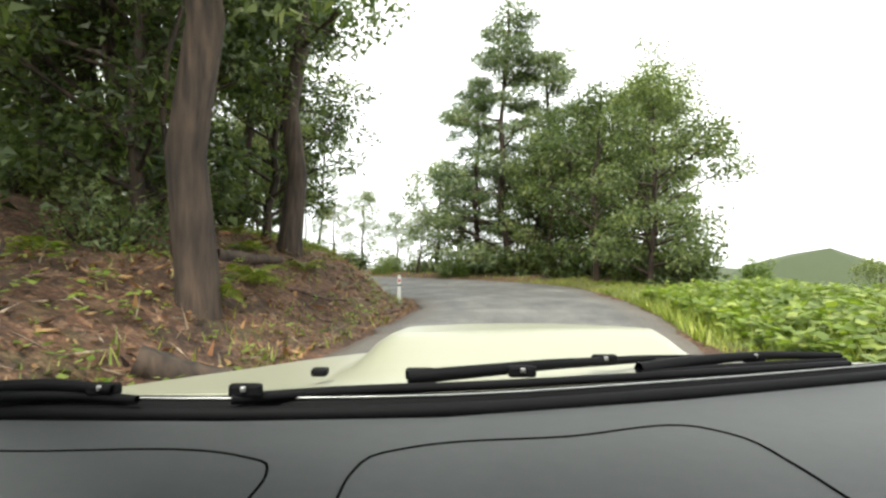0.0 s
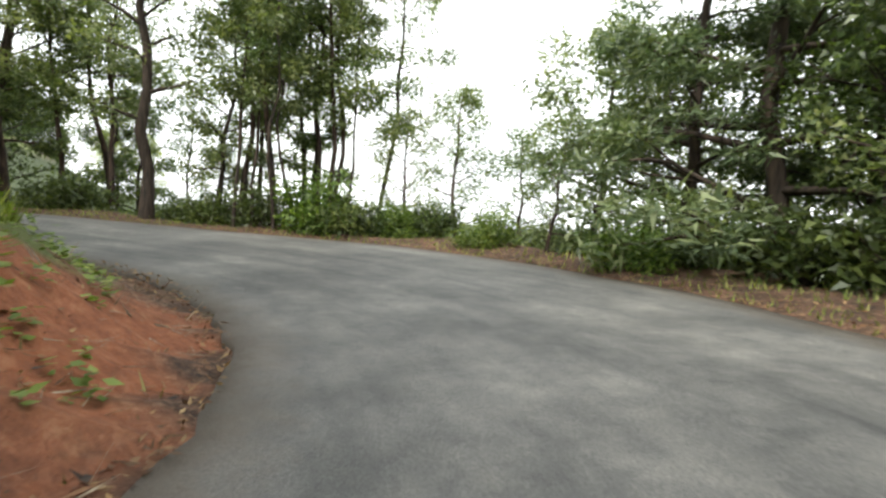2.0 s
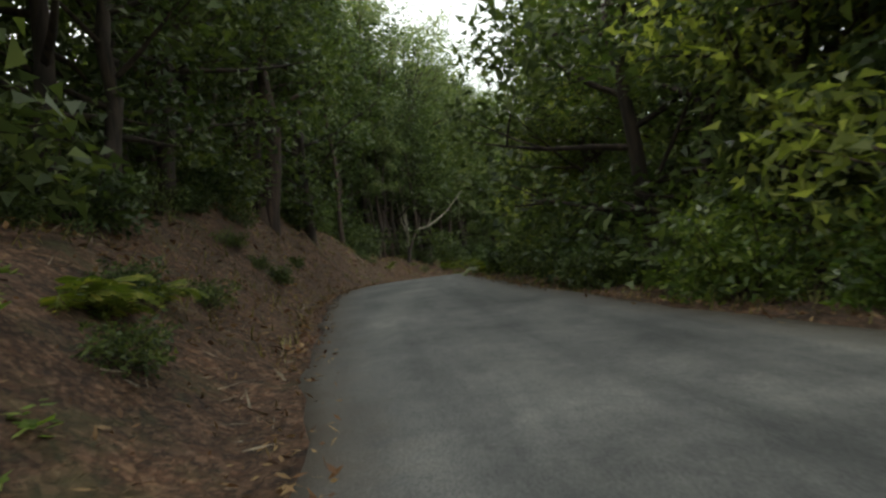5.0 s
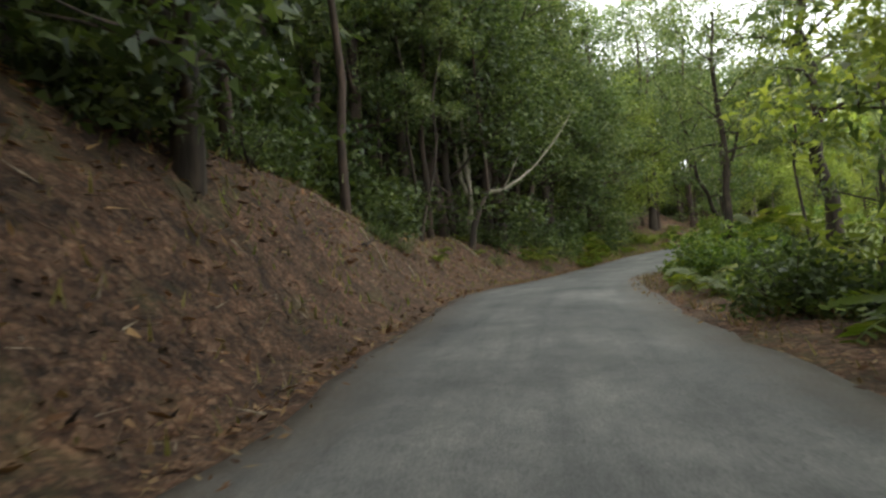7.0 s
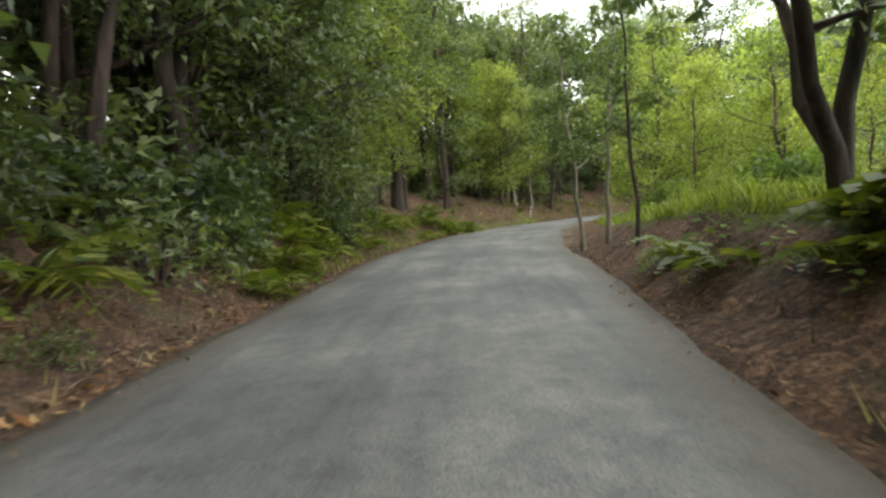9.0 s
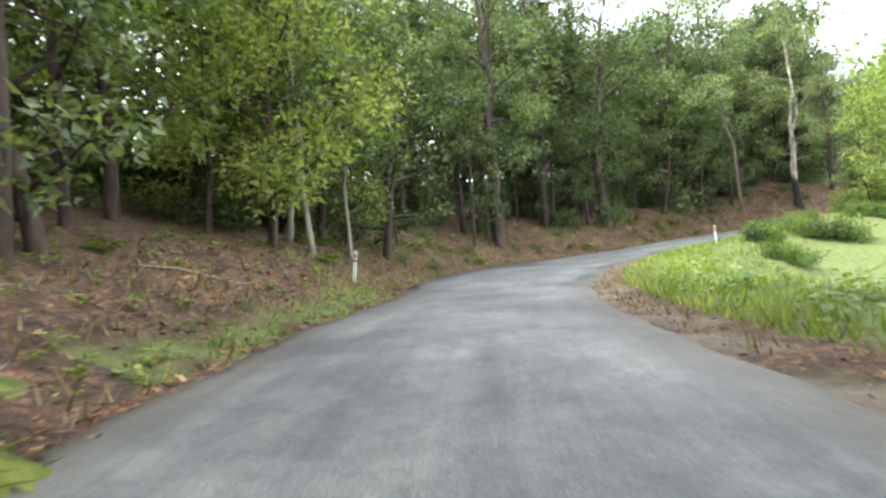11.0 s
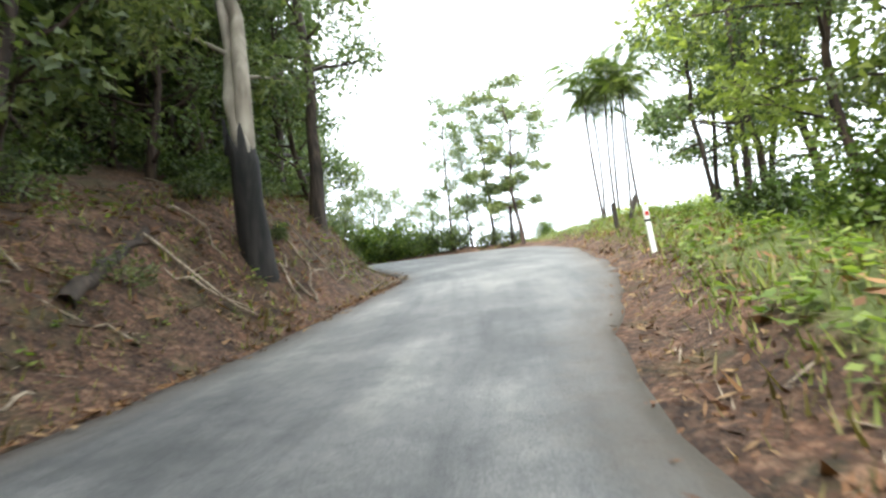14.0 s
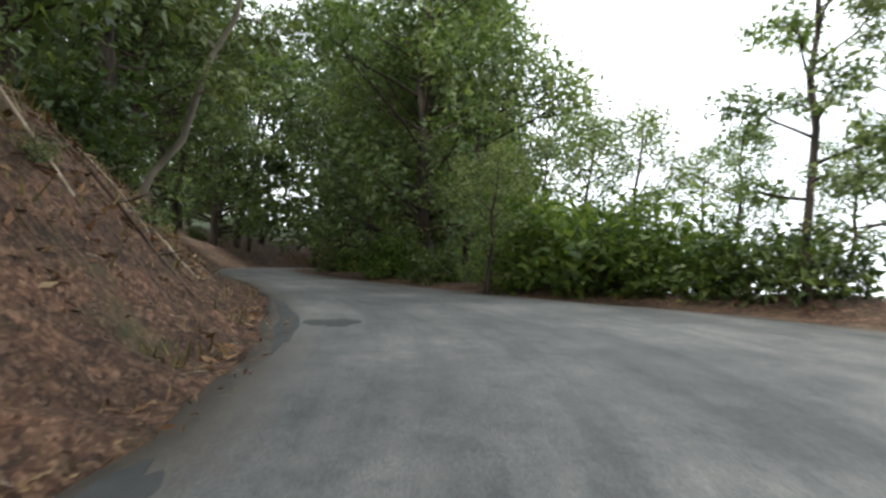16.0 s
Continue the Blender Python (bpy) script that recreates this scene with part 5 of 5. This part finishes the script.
litter("fallen_leaves", "dry brown and pale fallen gum leaves", [
    (4200, -4, 24, -1, 0.1, 5), (1800, 22, 46, -1, 0.0, 1.8), (6500, 46, 84, -1, 0.1, 5), (5500, 84, 112, -1, 0.1, 4.5), (6500, 112, 140, -1, 0.1, 5),
    (4200, 138, 160, -1, 0.1, 4.5), (1600, 16, 46, 1, 0.0, 3), (2200, 46, 86, 1, 0.0, 1.6), (1800, 82, 124, 1, 0.0, 1.6), (2200, 122, 146, 1, 0.1, 2.6),
    (500, 30, 46, -1, -0.25, 0.3), (1600, 46, 110, -1, -0.3, 0.5), (1300, 110, 152, -1, -0.3, 0.5), (1100, 46, 84, 1, -0.3, 0.6), (700, 100, 140, 1, -0.2, 0.8),
], 62, DRY, 0.1, 0.034)
litter("leaf_clumps", "clumps of large red-brown fallen leaves on the banks", [
    (3200, 48, 84, -1, 0.2, 5), (2200, 84, 108, -1, 0.2, 4.5), (3000, 108, 132, -1, 0.2, 5), (2600, 132, 158, -1, 0.2, 4.5), (900, -2, 22, -1, 0.2, 5), (700, 122, 144, 1, 0.2, 2.6),
], 68, DRY, 0.17, 0.075)
litter("bark_strips", "curled strips of shed bark on the banks", [
    (1500, 126, 156, -1, 0.2, 5), (900, 108, 128, -1, 0.2, 5), (900, 60, 86, -1, 0.3, 5), (500, 0, 24, -1, 0.3, 5), (350, 128, 146, 1, 0.3, 3),
], 65, DRY, 0.3, 0.07)
litter("bark_pieces", "dark pieces of bark and rotten wood on the banks", [
    (1500, 126, 156, -1, 0.2, 5), (900, 108, 128, -1, 0.2, 5), (900, 60, 86, -1, 0.3, 5), (600, 0, 24, -1, 0.3, 5),
], 66, BARK_BROWN, 0.17, 0.05)
litter("twigs", "thin dry twigs among the fallen leaves", [
    (1500, -4, 40, -1, 0.3, 5), (2600, 46, 112, -1, 0.3, 5), (2400, 112, 160, -1, 0.3, 5), (600, 120, 146, 1, 0.3, 3),
], 63, DEAD_WOOD, 0.5, 0.022)


# ---- fallen branches, logs and stumps on the banks ----
def branch(x, y, length, radius, turn, tilt, mat, name, label, seed, bend=0.25):
    rng = np.random.default_rng(seed)
    az = radians(turn)
    n = 8
    f = np.linspace(0, 1, n)
    wig = np.cumsum(rng.normal(0, bend * length * 0.06, n))
    px, py = x + math.cos(az) * length * f - math.sin(az) * wig, y + math.sin(az) * length * f + math.cos(az) * wig
    pz = land(px, py) + radius * 0.5 + f * math.sin(radians(tilt)) * length
    pieces = [tube(np.stack([px, py, pz], 1), radius * (1 - 0.55 * f), 7, 0.12, rng)]
    for k in (3, 5):
        d = np.array([math.cos(az + rng.uniform(-1, 1)), math.sin(az + rng.uniform(-1, 1)), rng.uniform(0.1, 0.5)])
        pieces.append(tube(limb_line(rng, (px[k], py[k], pz[k]), d, length * 0.22, 0.3, 4), np.linspace(radius * 0.4, 0.006, 4), 4))
    ob = new(name, mesh_of(name, *joined(pieces), mat))
    return tagged(ob, label, "branch", "fallen wood")


rng_wood = random.Random(9)
for s0, s1, n, side in ((126, 142, 24, -1), (108, 126, 14, -1), (64, 84, 14, -1), (84, 106, 9, -1), (2, 20, 8, -1), (128, 142, 7, 1), (138, 156, 26, -1), (22, 36, 4, 1)):
    for k in range(n):
        s = rng_wood.uniform(s0, s1)
        i = int((s + 36) / 0.5)
        d = rng_wood.uniform(0.7, 4.6) if side < 0 else rng_wood.uniform(1.6, 3.5)
        x, y = road_place(s, ROAD[i, 3] - d if side < 0 else ROAD[i, 4] + d)
        pale = rng_wood.random() < 0.7
        branch(x, y, rng_wood.uniform(0.5, 1.9) * (0.5 if side > 0 else 1.0), rng_wood.uniform(0.018, 0.05), rng_wood.uniform(0, 360), rng_wood.uniform(-4, 14) * (0.1 if side > 0 else 1.0), DEAD_WOOD if pale else BARK_BROWN,
               "fallen_branch", "pale weathered fallen branch on the leaf litter" if pale else "brown fallen branch on the leaf litter", 700 + k + int(s * 7))
for k, (x, y, length, turn, tilt) in enumerate(((-116.7, 68.0, 1.3, 300, 8), (-116.3, 68.8, 0.9, 60, 40), (-116.0, 69.4, 1.0, 80, 35), (-115.8, 67.4, 0.9, 110, 30), (-116.6, 70.4, 1.2, 250, 10),
                                                (-115.4, 70.4, 0.7, 40, 25), (-115.2, 71.2, 0.8, 20, 15), (-117.0, 69.8, 1.5, 330, 12), (-117.4, 71.4, 1.4, 200, 8), (-116.4, 72.6, 1.1, 60, 20),
                                                (-117.2, 58.6, 1.6, 130, 6), (-117.6, 55.0, 1.2, 60, 45), (-116.9, 61.4, 1.3, 280, 8), (-117.8, 64.6, 1.7, 20, 10), (-118.4, 66.6, 1.5, 340, 15), (-53.7, 9.1, 0.9, 160, 6), (-50.2, 9.6, 1.0, 30, 10))):
    branch(x, y, length, 0.032, turn, tilt, DEAD_WOOD, "crooked_stick", "pale crooked stick standing out of the leaf litter", 840 + k, 0.9)
for x, y, length, radius, turn in ((-117.6, 62.6, 2.6, 0.14, 100), (-59.3, 8.4, 5.6, 0.11, 229), (-103.6, 20.4, 2.0, 0.12, 170), (-4.2, 10.2, 1.6, 0.16, 60), (-3.0, 5.4, 0.9, 0.2, 20), (7.0, 27.8, 3.0, 0.06, 120), (4.8, 25.6, 2.4, 0.05, 80)):
    branch(x, y, length, radius, turn, 0, BARK_DARK, "fallen_log", "dark fallen log lying on the leaf litter", int(x * 10) % 997, 0.12)


# ---- the leaning bare tree over the road ----
def leaning_tree():
    rng = np.random.default_rng(77)
    base = (-55.4, 8.1)
    z = float(land(*base)[0])
    top = np.array([-56.7, 8.6, z + 2.6])
    bole = np.array([(base[0], base[1], z - 0.7), (-55.7, 8.2, z + 0.9), (-56.2, 8.4, z + 1.9), top])
    limb = top + np.array([(0, 0, 0), (-1.3, 0.25, 0.2), (-2.6, 0.6, 0.8), (-3.9, 1.1, 1.65), (-5.1, 1.6, 2.75), (-6.0, 2.0, 3.7), (-6.8, 2.4, 4.8)])
    crown = top + np.array([(0, 0, 0), (-0.1, -0.1, 1.9), (0.1, -0.2, 4.2), (-0.2, -0.4, 7.0)])
    tree = thing("leaning_tree", "bare pale tree leaning out over the road", "tree")
    part_of("trunk", mesh_of("trunk", *tube(bole, (0.17, 0.14, 0.12, 0.1), 9, 0.1, rng), BARK_DARK), tree)
    part_of("upper_trunk", mesh_of("upper_trunk", *tube(crown, (0.1, 0.085, 0.07, 0.04), 8, 0.08, rng), BARK_BROWN), tree)
    part_of("limb", mesh_of("limb", *joined([tube(limb, (0.1, 0.075, 0.065, 0.06, 0.05, 0.035, 0.02), 8, 0.08, rng),
            tube(limb_line(rng, limb[3], (-0.9, 0.2, 0.1), 2.0, 0.3, 5), np.linspace(0.03, 0.01, 5), 5),
            tube(limb_line(rng, limb[1], (-0.2, 0.5, 0.9), 2.2, 0.3, 5), np.linspace(0.04, 0.01, 5), 5)]), BARK_PALE), tree, "pale smooth bare limb")


leaning_tree()


# ---- guide posts and timber posts ----
def guide_post(x, y, height, lean_x, lean_y, turn, black=False, thick=0.1):
    z = float(land(x, y)[0])
    name, label = ("timber_post", "dark leaning old timber post at the roadside") if black else ("guide_post", "white painted timber roadside guide post")
    post = thing(name, label, "post", "roadside posts", pose(x, y, z, lean_x, lean_y, turn))
    bm = box_bm((thick, thick * 0.9 if black else 0.06, height + 0.3), (0, 0, height / 2 - 0.15), 0.008)
    for v in bm.verts:
        if v.co.z > height - 0.02:
            v.co.z -= (v.co.y + 0.03) * 0.5
    part("shaft", bm, FENCE_WOOD if black else POST_WHITE, post)
    if not black:
        part("reflector", box_bm((0.07, 0.008, 0.09), (0, -0.036, height - 0.16), 0.003), REFLECTOR, post, "small red reflector")
        part("band", box_bm((0.104, 0.064, 0.05), (0, 0, height - 0.3), 0.002), POST_BLACK, post, "dark painted band")
    return post


guide_post(-1.35, 16.90, 0.85, 0, 1, 10)
guide_post(-100.2, 21.45, 0.95, 4, 8, 60)
guide_post(-107.3, 44.9, 1.05, 0, -2, 30)
guide_post(-108.7, 67.0, 1.0, 0, -4, 5)
guide_post(-108.3, 48.8, 1.35, -8, 36, 30, True, 0.16)
guide_post(-107.4, 75.6, 0.9, 4, -6, 20, True, 0.13)
guide_post(-107.0, 75.2, 0.9, -10, 28, 20, True, 0.13)


# ---- the car in which the drive begins ----
def smooth_line(points, n):
    """A rounded line of n points through the given ones."""
    p = np.array(points, float)
    d = np.concatenate([[0], np.cumsum(np.linalg.norm(np.diff(p, axis=0), axis=1))])
    return spline(d, p, np.linspace(0, d[-1], n))


def four_wheel_drive():
    car = thing("car", "cream four-wheel-drive car with grey dashboard standing on the road", "car", m=pose(0, 0, 0))
    heading = pose(0.2, 0.3, 0)
    front = [(-0.865, 0.823), (-0.668, 0.838), (-0.325, 0.832), (0.0, 0.853), (0.404, 0.956), (0.888, 1.113), (1.0, 1.15)]
    # bonnet: a shallow sheet with a raised scoop
    nu, nv = 61, 31
    u, v = np.meshgrid(np.linspace(-1, 1, nu), np.linspace(0, 1, nv))
    x = 0.2 + u * 0.88 * (1 - 0.05 * v**2)
    y = np.interp(x, [p[0] for p in front], [p[1] for p in front]) * (1 - v) + 0.1 + v * (2.0 - 0.12 * u**2)
    scoop = smooth((0.44 - np.abs(u - 0.0) * 0.88) / 0.13) * smooth((v - 0.06) / 0.25) * (1 - smooth((v - 0.78) / 0.14))
    z = 1.076 - 0.1 * v - 0.012 * u**2 - 0.05 * u**2 * v + 0.085 * scoop - 0.06 * smooth((v - 0.9) / 0.1)
    i, j = np.meshgrid(np.arange(nv - 1), np.arange(nu - 1), indexing="ij")
    f = np.stack([i * nu + j, i * nu + j + 1, (i + 1) * nu + j + 1, (i + 1) * nu + j], -1).reshape(-1, 4)
    bonnet = part_of("bonnet", mesh_of("bonnet", np.stack([x, y, z], -1).reshape(-1, 3), f, CREAM), car, "cream bonnet with raised scoop")
    mod = bonnet.modifiers.new("thickness", "SOLIDIFY")
    mod.thickness, mod.offset = 0.012, -1
    part("washer_jet", box_bm((0.03, 0.03, 0.014), (-0.235, 1.06, 1.084), 0.004), RUBBER, car)
    # lower body with wheel arches left open by the wheels' place
    part("body", box_bm((1.72, 4.0, 0.42), (0, -0.1, 0.66), 0.06, 3), CREAM, car, m=heading)
    part("bumper", box_bm((1.66, 0.16, 0.2), (0, 1.98, 0.56), 0.04, 3), RUBBER, car, m=heading)
    part("grille", box_bm((1.1, 0.05, 0.16), (0, 1.9, 0.79), 0.01), SEAM, car, m=heading)
    # unseen cabin added to shade the dashboard: roof, tailgate, doors and windscreen pillars
    part("roof", box_bm((1.5, 2.15, 0.06), (0.2, -0.85, 1.68), 0.025, 3), CREAM, car)
    part("tailgate", box_bm((1.5, 0.08, 0.84), (0.2, -1.92, 1.24), 0.03, 3), CREAM, car)
    for sx in (-0.62, 1.02):
        part("door", box_bm((0.06, 2.6, 0.22), (sx + (0.06 if sx > 0 else -0.1), -0.6, 0.97), 0.02), CREAM, car)
        pillar = np.array([(sx + (0.16 if sx > 0 else -0.14), 0.86 + (0.3 if sx > 0 else 0.0), 1.04), (sx + (0.08 if sx > 0 else -0.1), 0.6, 1.4), (sx - (0.12 if sx > 0 else -0.12), 0.2, 1.67)])
        part_of("windscreen_pillar", mesh_of("windscreen_pillar", *tube(smooth_line(pillar, 12), np.full(12, 0.045), 8), PLASTIC), car, "grey windscreen pillar out of view, added to shade the dashboard")
    # dashboard: top with a curved front edge
    bm = bmesh.new()
    rows = []
    for depth, lift in ((1.0, -0.012), (0.985, 0.0), (0.6, 0.0), (0.3, 0.0), (0.1, -0.01), (0.02, -0.06)):
        rows.append([bm.verts.new((px * (0.75 + 0.25 * depth), 0.02 + (py - 0.02) * depth, 1.06 + lift)) for px, py in front])
    low = [[bm.verts.new((w.co.x, w.co.y, 0.86)) for w in rows[k]] for k in (0, -1)]
    for a, b in [(low[0], rows[0]), *zip(rows, rows[1:]), (rows[-1], low[1])]:
        for k in range(len(front) - 1):
            bm.faces.new((a[k], a[k + 1], b[k + 1], b[k]))
    bmesh.ops.recalc_face_normals(bm, faces=bm.faces[:])
    dash = part("dashboard", bm, PLASTIC, car, "matt grey plastic dashboard")
    for line in (((-0.106, 0.541), (-0.103, 0.62), (-0.085, 0.677), (-0.046, 0.703), (0.164, 0.748), (0.372, 0.785), (0.4, 0.748), (0.409, 0.654), (0.404, 0.541)),
                 ((-0.628, 0.699), (-0.552, 0.693), (-0.242, 0.673), (-0.207, 0.651), (-0.198, 0.625), (-0.194, 0.541))):
        pts = smooth_line([(px, py, 1.0603) for px, py in line], 40)
        part_of("panel_seam", mesh_of("panel_seam", *tube(pts, np.full(len(pts), 0.0017), 6), SEAM), dash, "dark airbag panel seam")
    # seal, trim and wipers
    seal = smooth_line([(px * 1.02, py + 0.012, 1.064) for px, py in front], 40)
    part_of("windscreen_seal", mesh_of("windscreen_seal", *tube(seal, np.full(40, 0.012), 8), RUBBER), car, "black rubber windscreen seal")
    cowl = smooth_line([(px * 1.03, py + 0.045, 1.064) for px, py in front], 40)
    part_of("cowl", mesh_of("cowl", *tube(cowl, np.full(40, 0.02), 8), RUBBER), car, "black cowl below the windscreen")
    trim = smooth_line([(px * 1.03, py + 0.03, 1.0835) for px, py in front], 40)
    part_of("trim_strip", mesh_of("trim_strip", *tube(trim, np.full(40, 0.0016), 5), STEEL), car, "thin bright trim strip")

    def wiper(blade, arm, joints):
        """A rubber blade with its steel-backed spine, the arm that carries it and the joints."""
        pts = smooth_line([(px, py, 1.088) for px, py in blade], 30)
        wip = part_of("wiper", mesh_of("wiper", *tube(pts, np.linspace(0.009, 0.007, 30), 6), RUBBER), car, "black wiper blade")
        pts = smooth_line([(px, py, 1.097 + 0.006 * math.sin(k)) for k, (px, py) in enumerate(arm)], 30)
        part_of("arm", mesh_of("arm", *tube(pts, np.linspace(0.013, 0.007, 30), 6), RUBBER), wip, "black wiper arm")
        for px, py in joints:
            part("joint", box_bm((0.05, 0.018, 0.02), (px, py, 1.1), 0.005), RUBBER, wip)
            part("rivet", box_bm((0.009, 0.004, 0.009), (px, py - 0.012, 1.104), 0.002), STEEL, wip, "small steel rivet")

    wiper([(-0.32, 0.84), (-0.18, 0.885), (0.07, 0.93), (0.36, 1.0), (0.82, 1.12)], [(-0.06, 0.95), (0.08, 0.985), (0.21, 1.04), (0.31, 1.09), (0.42, 1.15), (0.55, 1.17)], [(-0.04, 0.965), (0.14, 0.985), (0.32, 1.1)])
    wiper([(0.36, 1.01), (0.52, 1.07), (0.84, 1.16)], [(0.36, 1.02), (0.5, 1.08), (0.65, 1.13), (0.83, 1.16)], [(0.43, 1.06), (0.63, 1.13)])
    wiper([(-0.68, 0.85), (-0.58, 0.86), (-0.46, 0.835)], [(-0.7, 0.87), (-0.62, 0.87), (-0.5, 0.84)], [(-0.52, 0.852), (-0.3, 0.845)])
    # wheels
    for sx in (-0.8, 0.8):
        for sy in (1.25, -1.35):
            a = np.linspace(0, 2 * np.pi, 25)
            ring = np.stack([0 * a, 0.28 * np.cos(a), 0.28 * np.sin(a)], 1)
            tyre = part_of("wheel", mesh_of("wheel", *tube(ring, np.full(25, 0.1), 10), RUBBER), car, "black tyre", heading @ pose(sx, sy, 0.38))
            bm = bmesh.new()
            bmesh.ops.create_cone(bm, cap_ends=True, segments=20, radius1=0.2, radius2=0.17, depth=0.12, matrix=pose(0, 0, 0, 0, 90, 0))
            part("rim", bm, STEEL, tyre, "dull steel rim")
    return car


four_wheel_drive()

# ---- models that found no place ----
for key, models in SPECIES.items():
    for q, ob in enumerate(models):
        if (key, q) not in USED:
            for o in (*ob.children_recursive, ob):
                bpy.data.objects.remove(o)
